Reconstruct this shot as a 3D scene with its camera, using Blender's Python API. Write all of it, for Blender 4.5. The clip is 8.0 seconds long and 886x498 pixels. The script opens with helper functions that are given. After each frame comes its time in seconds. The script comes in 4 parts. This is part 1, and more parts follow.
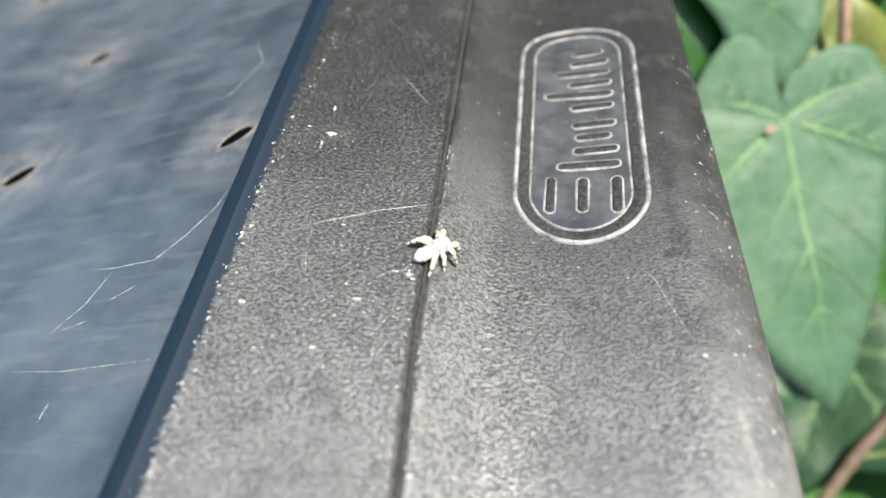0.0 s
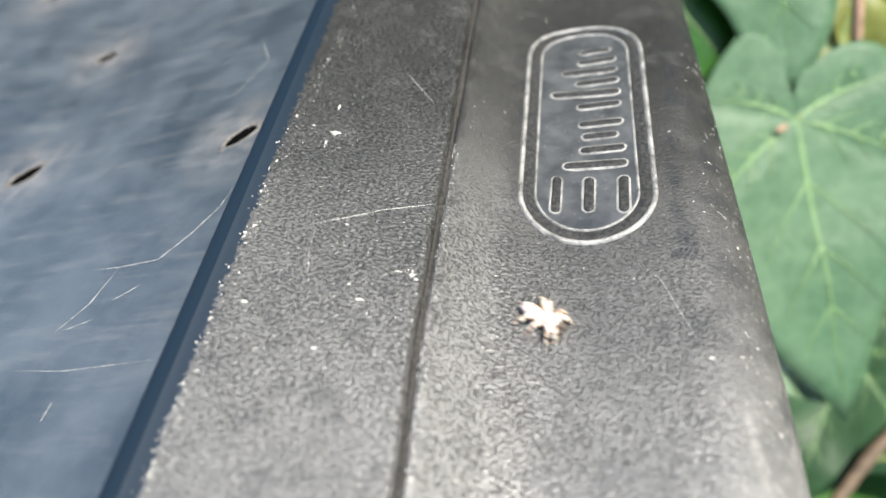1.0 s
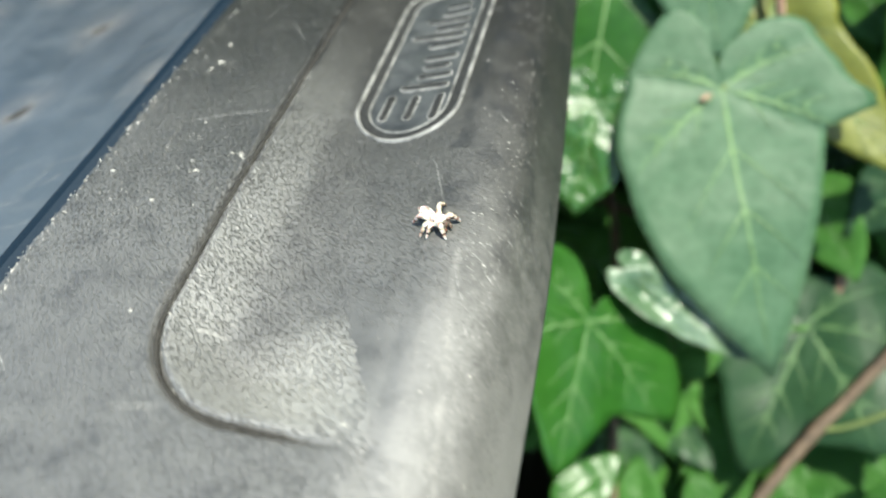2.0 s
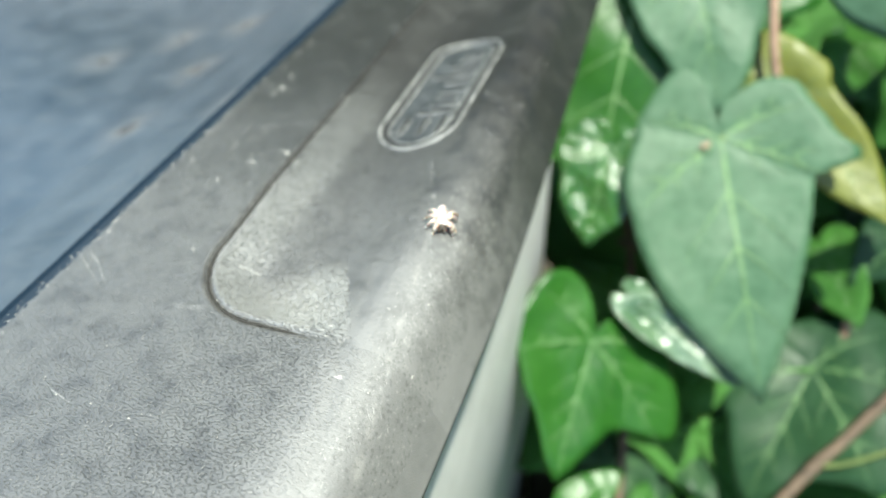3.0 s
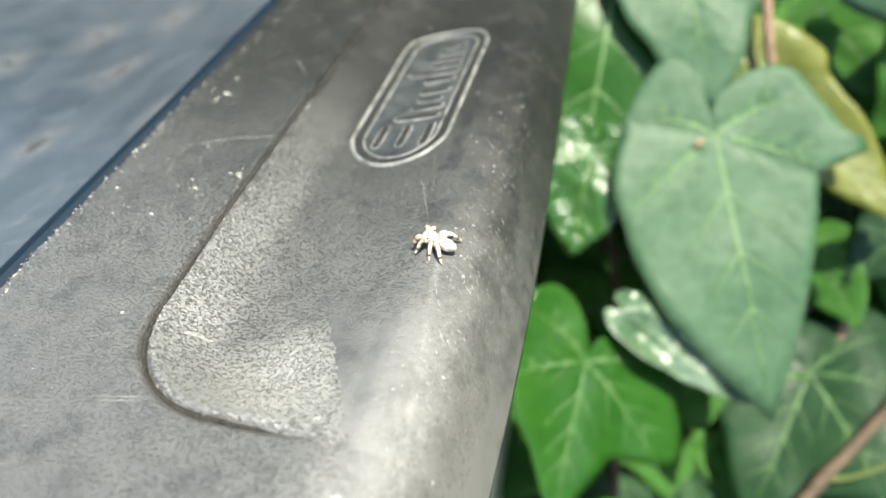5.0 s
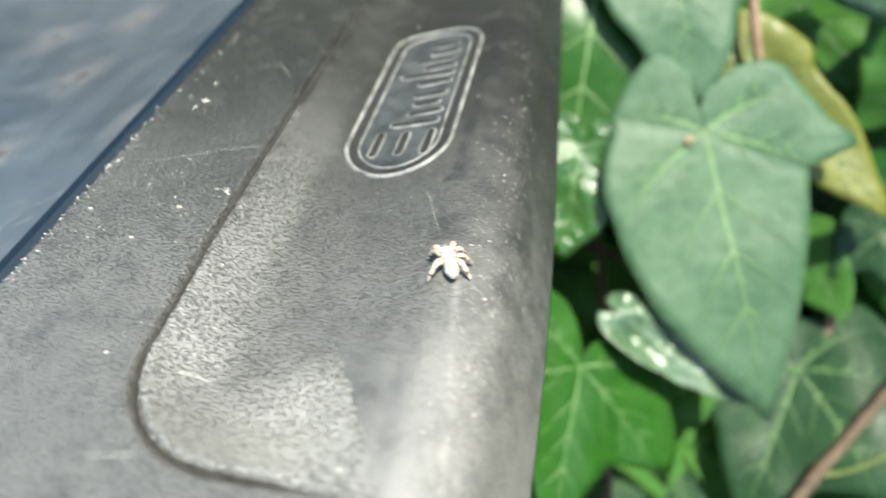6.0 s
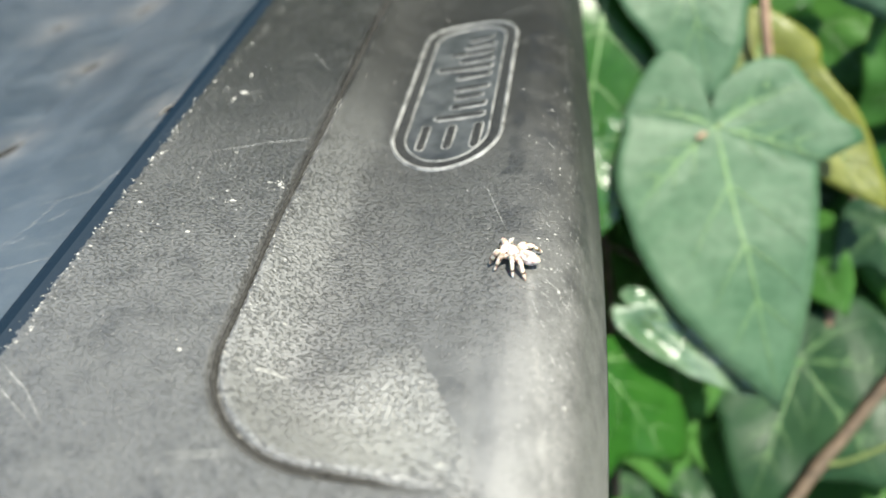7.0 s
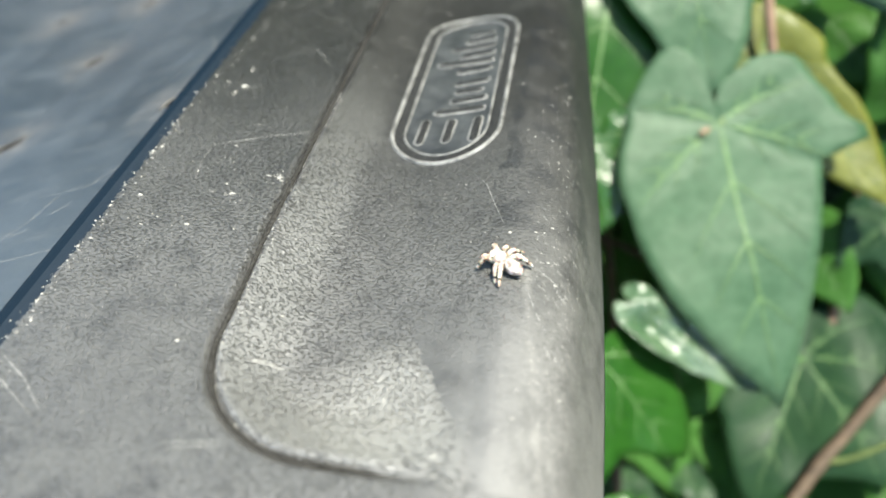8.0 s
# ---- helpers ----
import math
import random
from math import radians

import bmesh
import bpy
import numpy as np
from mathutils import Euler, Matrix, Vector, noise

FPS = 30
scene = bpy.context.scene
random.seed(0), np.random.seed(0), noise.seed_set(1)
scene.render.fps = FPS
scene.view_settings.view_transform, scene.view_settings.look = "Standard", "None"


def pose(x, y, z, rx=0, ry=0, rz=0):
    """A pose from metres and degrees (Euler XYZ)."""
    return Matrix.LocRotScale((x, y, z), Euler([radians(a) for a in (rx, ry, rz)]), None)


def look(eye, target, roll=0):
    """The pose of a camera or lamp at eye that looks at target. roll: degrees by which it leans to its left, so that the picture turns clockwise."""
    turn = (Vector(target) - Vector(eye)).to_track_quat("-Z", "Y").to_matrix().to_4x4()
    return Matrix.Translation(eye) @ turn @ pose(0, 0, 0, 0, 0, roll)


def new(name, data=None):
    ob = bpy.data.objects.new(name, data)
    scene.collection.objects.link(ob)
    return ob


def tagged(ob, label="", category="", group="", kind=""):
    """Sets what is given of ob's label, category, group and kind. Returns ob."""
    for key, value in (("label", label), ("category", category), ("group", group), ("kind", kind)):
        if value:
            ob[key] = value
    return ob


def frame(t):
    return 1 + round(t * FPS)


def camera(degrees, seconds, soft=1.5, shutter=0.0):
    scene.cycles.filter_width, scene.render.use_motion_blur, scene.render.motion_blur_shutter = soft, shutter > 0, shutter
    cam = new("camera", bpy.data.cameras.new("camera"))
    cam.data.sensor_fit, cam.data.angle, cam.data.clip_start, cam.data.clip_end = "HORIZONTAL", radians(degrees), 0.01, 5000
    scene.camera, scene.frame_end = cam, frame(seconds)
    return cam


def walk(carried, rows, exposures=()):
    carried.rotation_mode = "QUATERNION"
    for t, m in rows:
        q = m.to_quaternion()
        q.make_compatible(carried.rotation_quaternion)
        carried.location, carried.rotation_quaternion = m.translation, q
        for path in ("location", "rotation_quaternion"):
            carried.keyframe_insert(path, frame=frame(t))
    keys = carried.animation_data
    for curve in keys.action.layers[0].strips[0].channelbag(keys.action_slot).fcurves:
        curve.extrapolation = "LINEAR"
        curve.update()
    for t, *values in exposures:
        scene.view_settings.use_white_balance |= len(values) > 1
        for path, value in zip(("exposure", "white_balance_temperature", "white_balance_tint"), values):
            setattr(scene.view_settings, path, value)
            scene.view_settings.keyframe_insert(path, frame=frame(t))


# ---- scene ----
import itertools

cam = camera(66.3, 8.0, 1.6, 0.5)
cam.data.dof.use_dof = True
cam.data.dof.focus_distance = 0.087
cam.data.dof.aperture_fstop = 13.0
PATH = [
    (0, (0.00855, -0.05885, 0.06205), (0.00039, 0.00508, -0.01442), 1.11),
    (0.5, (0.00863, -0.05884, 0.06076), (-0.00055, 0.00505, -0.01562), 0.33),
    (1, (0.00922, -0.05813, 0.06163), (-0.00039, 0.00542, -0.01498), 0.21),
    (1.2, (0.01078, -0.05917, 0.06107), (0.00006, 0.00235, -0.01704), -1.35),
    (1.4, (0.01869, -0.06186, 0.06165), (0.01109, 0.00117, -0.01561), 0.75),
    (1.5, (0.02392, -0.06500, 0.06286), (0.01684, 0.00033, -0.01252), 1.93),
    (1.7, (0.03571, -0.07102, 0.06216), (0.02253, -0.00582, -0.01251), -1.39),
    (2.8, (0.07197, -0.09775, 0.06901), (0.04170, -0.03118, 0.00080), -6.41),
    (3, (0.07312, -0.10219, 0.07062), (0.04062, -0.03454, 0.00453), -7.10),
    (3.5, (0.06739, -0.09781, 0.06636), (0.03834, -0.02901, -0.00014), -6.33),
    (4, (0.05999, -0.08489, 0.05829), (0.03432, -0.01647, -0.00998), -6.57),
    (4.5, (0.05981, -0.08542, 0.05980), (0.03427, -0.01663, -0.00814), -6.21),
    (4.7, (0.05824, -0.08462, 0.06059), (0.03288, -0.01553, -0.00711), -6.02),
    (5.8, (0.05388, -0.08163, 0.05956), (0.03278, -0.01096, -0.00797), -4.02),
    (6, (0.04822, -0.07826, 0.05811), (0.02874, -0.00779, -0.01011), -4.32),
    (6.5, (0.04185, -0.07885, 0.05809), (0.02506, -0.00804, -0.01050), -3.17),
    (7, (0.03636, -0.08039, 0.05784), (0.02097, -0.00944, -0.01093), -2.32),
    (7.5, (0.03567, -0.08028, 0.05752), (0.02042, -0.00928, -0.01123), -2.01),
    (8, (0.03746, -0.08062, 0.05772), (0.02131, -0.01020, -0.01142), -2.54),
]
walk(cam, [(t, look(eye, target, roll)) for t, eye, target, roll in PATH], [
    (0.0, 1.67, 6600, 9.0), (1.0, 1.69, 6600, 9.0), (1.5, 1.42, 6600, 5.0), (2.9, 1.66, 6300, -2.0), (3.5, 1.66, 6600, 0.0),
    (4.0, 1.62, 6900, 2.0), (6.0, 1.62, 6600, 3.0), (7.0, 1.52, 6600, 3.0), (8.0, 1.50, 6600, 3.0)])

# ---- light ----
SUN = Vector((0.26, -0.15, 0.955)).normalized()
world = bpy.data.worlds.new("sky")
scene.world = world
world.use_nodes = True
wn = world.node_tree
sky = wn.nodes.new("ShaderNodeTexSky")
sky.sky_type = "NISHITA"
sky.sun_disc = False
sky.sun_elevation = math.asin(SUN.z)
sky.sun_rotation = math.atan2(SUN.x, SUN.y)
wn.links.new(sky.outputs[0], wn.nodes["Background"].inputs[0])
wn.nodes["Background"].inputs[1].default_value = 0.14
sun = new("sun", bpy.data.lights.new("sun", "SUN"))
sun.data.energy = 4.6
sun.data.angle = radians(0.53)
sun.data.color = (1.0, 0.94, 0.83)
sun.matrix_basis = look((0, 0, 3), Vector((0, 0, 3)) - SUN)


# melted holes in the lid's panel: x, y, half length, half width in mm, turn
HOLES = [
    (-33.3, 16.2, 2.70, 1.25, 0.75),
    (-76.1, 16.4, 2.90, 1.45, 0.75),
    (-79.0, 52.5, 2.20, 1.20, 0.75),
    (-109.4, 80.3, 1.9, 0.9, 0.75),
    (-83.3, 86.9, 1.8, 0.8, 0.75),
    (-131.4, 62.3, 1.7, 0.8, 0.75),
]


# ---- materials ----
class Mat:
    """A small node-material builder."""

    def __init__(self, name):
        self.m = bpy.data.materials.new(name)
        self.m.use_nodes = True
        self.t = self.m.node_tree
        self.b = self.t.nodes["Principled BSDF"]
        self.co = self.t.nodes.new("ShaderNodeTexCoord").outputs["Object"]

    def node(self, kind, **ins):
        n = self.t.nodes.new(kind)
        for k, v in ins.items():
            self.put(n, k.replace("_", " "), v)
        return n

    def put(self, n, key, v):
        sock = n.inputs[key]
        if isinstance(v, bpy.types.NodeSocket):
            self.t.links.new(v, sock)
        else:
            sock.default_value = v

    def noise(self, scale, detail=3.0, rough=0.55, co=None, distort=0.0):
        n = self.node("ShaderNodeTexNoise", Vector=co or self.co, Scale=scale, Detail=detail, Roughness=rough, Distortion=distort)
        return n.outputs["Fac"]

    def ramp(self, fac, stops):
        n = self.node("ShaderNodeValToRGB", Fac=fac)
        e = n.color_ramp.elements
        while len(e) < len(stops):
            e.new(0.5)
        for el, (p, c) in zip(e, stops):
            el.position = p
            el.color = (c, c, c, 1) if isinstance(c, (int, float)) else (*c, 1)
        return n.outputs["Color"]

    def mix(self, fac, a, b, mode="MIX"):
        n = self.t.nodes.new("ShaderNodeMix")
        n.data_type, n.blend_type = "RGBA", mode
        for i, v in ((0, fac), (6, a), (7, b)):
            if isinstance(v, bpy.types.NodeSocket):
                self.t.links.new(v, n.inputs[i])
            elif i == 0:
                n.inputs[0].default_value = v
            else:
                n.inputs[i].default_value = (*v, 1) if len(v) == 3 else v
        return n.outputs[2]

    def math(self, op, a, b=0.0):
        n = self.t.nodes.new("ShaderNodeMath")
        n.operation = op
        for i, v in ((0, a), (1, b)):
            if isinstance(v, bpy.types.NodeSocket):
                self.t.links.new(v, n.inputs[i])
            else:
                n.inputs[i].default_value = v
        return n.outputs[0]

    def bump(self, height, distance, strength=1.0, normal=None):
        n = self.node("ShaderNodeBump", Height=height, Distance=distance, Strength=strength)
        if normal is not None:
            self.t.links.new(normal, n.inputs["Normal"])
        return n.outputs["Normal"]

    def axis(self, which):
        n = self.node("ShaderNodeSeparateXYZ", Vector=self.co)
        return n.outputs[which]

    def done(self, color, rough, normal=None, metallic=0.0, spec=0.5, **more):
        self.put(self.b, "Base Color", (*color, 1) if isinstance(color, tuple) else color)
        self.put(self.b, "Roughness", rough)
        self.put(self.b, "Metallic", metallic)
        self.put(self.b, "Specular IOR Level", spec)
        if normal is not None:
            self.put(self.b, "Normal", normal)
        for k, v in more.items():
            self.put(self.b, k.replace("_", " "), v)
        return self.m


def lid_plastic():
    """Sun-faded black polyethylene: grained band and pad, smooth panel and rolled edge, dust and wear, painted light
    and shade.
    """
    m = Mat("weathered black plastic")
    x = m.axis("X")
    # where the moulded leather grain is: between the step and the rolled edge
    xl = m.math("ADD", m.math("ADD", x, m.math("MULTIPLY", m.axis("Y"), 0.040)), 0.0014)
    left = m.math("GREATER_THAN", xl, -0.0214)
    right = m.node("ShaderNodeMapRange", Value=x, From_Min=0.030, From_Max=0.037, To_Min=1.0, To_Max=0.12).outputs[0]
    grain_mask = m.math("MULTIPLY", m.math("MULTIPLY", left, right), m.node("ShaderNodeMapRange", Value=x, From_Min=0.004, From_Max=0.016, To_Min=1.0, To_Max=0.72).outputs[0])
    y = m.axis("Y")
    # the grain stops short along a slanting line at the pad's near end
    ragged = m.math("MULTIPLY", m.math("SUBTRACT", m.noise(900, 3.0, 0.7), 0.5), 0.0034)
    slant = m.math("LESS_THAN", m.math("ADD", x, ragged), m.math("SUBTRACT", 0.00345, m.math("MULTIPLY", y, 0.572)))
    near = m.node("ShaderNodeMapRange", Value=y, From_Min=-0.026, From_Max=-0.038, To_Min=0.0, To_Max=1.0).outputs[0]
    drawn = m.node("ShaderNodeMapping", Vector=m.co, Scale=(1900, 3700, 2800)).outputs[0]
    worms = m.noise(1.0, 1.0, 0.5, co=drawn, distort=0.6)
    cells = m.ramp(worms, [(0.36, 0.0), (0.47, 1.0)])
    dome = m.noise(2300, 1.0, 0.5)
    fine = m.noise(5200, 2.0, 0.6)
    broad = m.noise(38, 5.0, 0.62)
    patch = m.noise(150, 4.0, 0.65)
    speck = m.ramp(m.noise(900, 2.0, 0.7), [(0.70, 0.0), (0.78, 1.0)])
    grey = m.mix(m.ramp(broad, [(0.3, 0.0), (0.7, 1.0)]), (0.010, 0.010, 0.010), (0.024, 0.024, 0.023))
    # distance inward from the pad's outline
    qx = m.math("SUBTRACT", 0.0143, m.math("ADD", x, m.math("MULTIPLY", y, 0.03)))
    qy = m.math("SUBTRACT", -0.0379, y)
    ox, oy = m.math("MAXIMUM", qx, 0.0), m.math("MAXIMUM", qy, 0.0)
    out = m.math("SQRT", m.math("ADD", m.math("MULTIPLY", ox, ox), m.math("MULTIPLY", oy, oy)))
    inward = m.math("SUBTRACT", 0.0140, m.math("ADD", out, m.math("MINIMUM", m.math("MAXIMUM", qx, qy), 0.0)))
    grain_mask = m.math("MULTIPLY", grain_mask, m.math("SUBTRACT", 1.0, m.math("MULTIPLY", m.math("MULTIPLY", m.math("MULTIPLY", near, m.math("GREATER_THAN", inward, 0.0)), m.math("SUBTRACT", 1.0, slant)), 0.8)))
    uneven = m.math("MULTIPLY", m.math("SUBTRACT", patch, 0.5), 0.005)
    depth = m.math("ADD", inward, uneven)
    # masks for painted light: the pad's bright slope and its darker floor
    slope_light = m.math("MULTIPLY", m.ramp(m.math("MULTIPLY", depth, 40.0), [(0.03, 0.0), (0.055, 1.0)]), m.ramp(m.math("MULTIPLY", depth, 40.0), [(0.22, 1.0), (0.36, 0.0)]))
    slope_light = m.math("MULTIPLY", slope_light, m.math("LESS_THAN", x, 0.031))
    floor_shade = m.math("MULTIPLY", m.ramp(m.math("MULTIPLY", depth, 40.0), [(0.24, 0.0), (0.38, 1.0)]), m.node("ShaderNodeMapRange", Value=m.math("ADD", x, m.math("MULTIPLY", uneven, 1.6)), From_Min=0.027, From_Max=0.034, To_Min=1.0, To_Max=0.35).outputs[0])
    # dust has filled the grain of the band beside the pad
    filled = m.math("MULTIPLY", m.math("LESS_THAN", inward, 0.0), m.node("ShaderNodeMapRange", Value=m.math("ADD", y, m.math("MULTIPLY", m.math("SUBTRACT", broad, 0.5), 0.05)), From_Min=-0.022, From_Max=-0.048, To_Min=0.0, To_Max=0.58).outputs[0])
    filled = m.math("MULTIPLY", filled, m.node("ShaderNodeMapRange", Value=x, From_Min=0.004, From_Max=0.018, To_Min=1.0, To_Max=0.35).outputs[0])
    grain_mask = m.math("MULTIPLY", grain_mask, m.math("SUBTRACT", 1.0, filled))
    worn_flat = m.math("MULTIPLY", m.math("GREATER_THAN", inward, 0.0), m.node("ShaderNodeMapRange", Value=m.math("ADD", y, m.math("MULTIPLY", uneven, 3.0)), From_Min=-0.004, From_Max=0.010, To_Min=0.0, To_Max=0.7).outputs[0])
    grain_mask = m.math("MULTIPLY", grain_mask, m.math("SUBTRACT", 1.0, worn_flat))
    grain = m.math("MULTIPLY", m.math("ADD", m.math("MULTIPLY", cells, 0.7), m.math("MULTIPLY", dome, 0.6)), grain_mask)
    # broad glare painted in: paler towards the near end, weaker on the pad's floor
    near_glare = m.node("ShaderNodeMapRange", Value=m.math("ADD", y, m.math("MULTIPLY", m.math("SUBTRACT", broad, 0.5), 0.09)), From_Min=0.016, From_Max=-0.044, To_Min=0.0, To_Max=1.10).outputs[0]
    near_glare = m.math("MULTIPLY", m.math("MINIMUM", near_glare, 0.93), m.node("ShaderNodeMapRange", Value=m.math("ADD", x, uneven), From_Min=0.029, From_Max=0.036, To_Min=1.0, To_Max=1.15).outputs[0])
    near_glare = m.math("MULTIPLY", near_glare, m.math("SUBTRACT", 1.0, m.math("MULTIPLY", floor_shade, 0.34)))
    near_glare = m.math("MULTIPLY", near_glare, m.math("SUBTRACT", 1.0, m.math("MULTIPLY", m.math("LESS_THAN", inward, 0.0), 0.42)))
    grey = m.mix(near_glare, grey, (0.134, 0.132, 0.127))
    mottle = m.ramp(m.noise(210, 6.0, 0.7), [(0.36, 0.55), (0.52, 0.0)])
    grey = m.mix(mottle, grey, (0.020, 0.020, 0.020))
    # the slope's catch of light is put into the colour, strongest nearby
    whiter = m.node("ShaderNodeMapRange", Value=y, From_Min=0.030, From_Max=-0.042, To_Min=0.06, To_Max=0.62).outputs[0]
    grey = m.mix(m.math("MULTIPLY", slope_light, whiter), grey, (0.150, 0.152, 0.147))
    # a paler patch of bare grain in the near corner
    spot = m.t.nodes.new("ShaderNodeVectorMath")
    spot.operation = "DISTANCE"
    m.t.links.new(m.co, spot.inputs[0])
    spot.inputs[1].default_value = (0.0215, -0.0440, -0.002)
    pale_patch = m.math("MULTIPLY", m.node("ShaderNodeMapRange", Value=m.math("ADD", spot.outputs["Value"], uneven), From_Min=0.0030, From_Max=0.0105, To_Min=0.54, To_Max=0.0).outputs[0], m.math("MULTIPLY", slant, m.math("GREATER_THAN", inward, 0.0005)))
    grey = m.mix(pale_patch, grey, (0.33, 0.325, 0.30))
    grey = m.mix(m.math("MULTIPLY", m.ramp(patch, [(0.52, 0.0), (0.75, 1.0)]), 0.24), grey, (0.105, 0.105, 0.098))
    # rubbed dark blots on the right shoulder
    blot = m.math("MULTIPLY", m.ramp(m.noise(120, 5.0, 0.6), [(0.50, 0.0), (0.60, 1.0)]), m.math("MULTIPLY", m.math("GREATER_THAN", m.math("ADD", x, uneven), 0.029), m.node("ShaderNodeMapRange", Value=y, From_Min=-0.030, From_Max=-0.008, To_Min=0.15, To_Max=0.75).outputs[0]))
    grey = m.mix(blot, grey, (0.010, 0.011, 0.013))
    # the shoulder pales towards its near end; a broken pale streak follows its crest
    near_pale = m.math("MULTIPLY", m.node("ShaderNodeMapRange", Value=m.math("ADD", y, m.math("MULTIPLY", uneven, 4.0)), From_Min=-0.020, From_Max=-0.055, To_Min=0.0, To_Max=0.40).outputs[0], m.node("ShaderNodeMapRange", Value=m.math("ADD", x, m.math("MULTIPLY", uneven, 0.6)), From_Min=0.027, From_Max=0.034, To_Min=0.0, To_Max=1.0).outputs[0])
    grey = m.mix(near_pale, grey, (0.226, 0.222, 0.214))
    crest = m.math("SUBTRACT", x, m.math("SUBTRACT", 0.0311, m.math("MULTIPLY", y, 0.148)))
    crest = m.math("ABSOLUTE", m.math("ADD", crest, m.math("MULTIPLY", uneven, 0.25)))
    streak = m.math("MULTIPLY", m.ramp(m.math("MULTIPLY", crest, 1000.0), [(0.15, 1.0), (0.75, 0.0)]), m.math("MULTIPLY", m.ramp(m.noise(300, 4.0, 0.7), [(0.44, 0.0), (0.68, 0.36)]), m.math("LESS_THAN", y, -0.0215)))
    grey = m.mix(streak, grey, (0.36, 0.35, 0.325))
    # shade in the grain's crevices is put into the colour as well
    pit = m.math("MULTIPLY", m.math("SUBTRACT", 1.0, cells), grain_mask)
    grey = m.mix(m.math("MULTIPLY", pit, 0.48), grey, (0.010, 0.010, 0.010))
    # painted highlights: paler crowns between the crevices
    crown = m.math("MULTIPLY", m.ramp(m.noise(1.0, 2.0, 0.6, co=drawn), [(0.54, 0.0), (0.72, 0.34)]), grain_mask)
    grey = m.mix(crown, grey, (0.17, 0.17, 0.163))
    # the bare smooth part keeps less dust
    grey = m.mix(m.math("MULTIPLY", m.math("SUBTRACT", 1.0, grain_mask), 0.22), grey, (0.015, 0.015, 0.015))
    grey = m.mix(m.math("MULTIPLY", speck, 0.4), grey, (0.22, 0.218, 0.20))
    # chips and pits along the right shoulder
    chips = m.math("MULTIPLY", m.node("ShaderNodeMapRange", Value=m.math("ADD", x, m.math("MULTIPLY", uneven, 1.5)), From_Min=0.034, From_Max=0.038, To_Min=0.0, To_Max=1.0).outputs[0], m.math("LESS_THAN", x, 0.044))
    chip = m.noise(1700, 2.0, 0.6)
    grey = m.mix(m.math("MULTIPLY", chips, m.ramp(chip, [(0.36, 0.35), (0.43, 0.0)])), grey, (0.010, 0.010, 0.010))
    grey = m.mix(m.math("MULTIPLY", chips, m.ramp(chip, [(0.62, 0.0), (0.70, 0.3)])), grey, (0.30, 0.30, 0.28))
    # the smooth recessed panel is evenly faded, the sky's reflected blue painted in
    panel = m.math("LESS_THAN", xl, -0.0236)
    sky_tinted = m.mix(m.ramp(m.noise(75, 5.0, 0.68), [(0.35, 0.0), (0.68, 1.0)]), (0.016, 0.023, 0.032), (0.043, 0.053, 0.065))
    smear = m.node("ShaderNodeMapping", Vector=m.co, Rotation=(0, 0, -0.7), Scale=(60, 420, 60)).outputs[0]
    sky_tinted = m.mix(m.ramp(m.noise(1.0, 4.0, 0.65, co=smear), [(0.50, 0.0), (0.75, 0.45)]), sky_tinted, (0.085, 0.088, 0.090))
    grey = m.mix(panel, grey, sky_tinted)
    # brownish wash-out stains round the melted holes
    stain = None
    for hx, hy, hl, hw, ha in HOLES:
        d = m.t.nodes.new("ShaderNodeVectorMath")
        d.operation = "DISTANCE"
        m.t.links.new(m.co, d.inputs[0])
        d.inputs[1].default_value = (hx / 1000, hy / 1000, max(-5.3 - 0.35 * (-27.2 - hx - 0.04 * (hy + 35)), -29.0) / 1000)
        ring = m.node("ShaderNodeMapRange", Value=d.outputs["Value"], From_Min=0.0015, From_Max=0.0120, To_Min=1.0, To_Max=0.0).outputs[0]
        stain = ring if stain is None else m.math("MAXIMUM", stain, ring)
    stain = m.math("MULTIPLY", m.math("MULTIPLY", stain, m.ramp(m.noise(260, 4.0, 0.65), [(0.35, 0.1), (0.65, 1.0)])), 0.75)
    grey = m.mix(stain, grey, (0.125, 0.117, 0.112))
    # dark strip beside the band: its shade is painted in as darker navy
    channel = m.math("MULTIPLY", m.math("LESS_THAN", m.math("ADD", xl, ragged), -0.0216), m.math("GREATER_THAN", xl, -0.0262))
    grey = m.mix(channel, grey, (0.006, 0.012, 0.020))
    rough = m.node("ShaderNodeMapRange", Value=patch, From_Min=0.3, From_Max=0.7, To_Min=0.37, To_Max=0.48).outputs[0]
    rough = m.math("SUBTRACT", rough, m.math("MULTIPLY", panel, 0.03))
    rough = m.math("ADD", rough, m.node("ShaderNodeMapRange", Value=x, From_Min=0.028, From_Max=0.036, To_Min=0.0, To_Max=0.13).outputs[0])
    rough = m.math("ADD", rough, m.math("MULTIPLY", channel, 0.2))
    n1 = m.bump(m.math("MULTIPLY", grain, m.math("ADD", 1.0, m.math("MULTIPLY", pale_patch, 2.5))), 0.00030, 1.0)
    n2 = m.bump(fine, 0.00004, 0.6, n1)
    n3 = m.bump(m.noise(420, 3.0, 0.6), 0.00009, 0.5, n2)
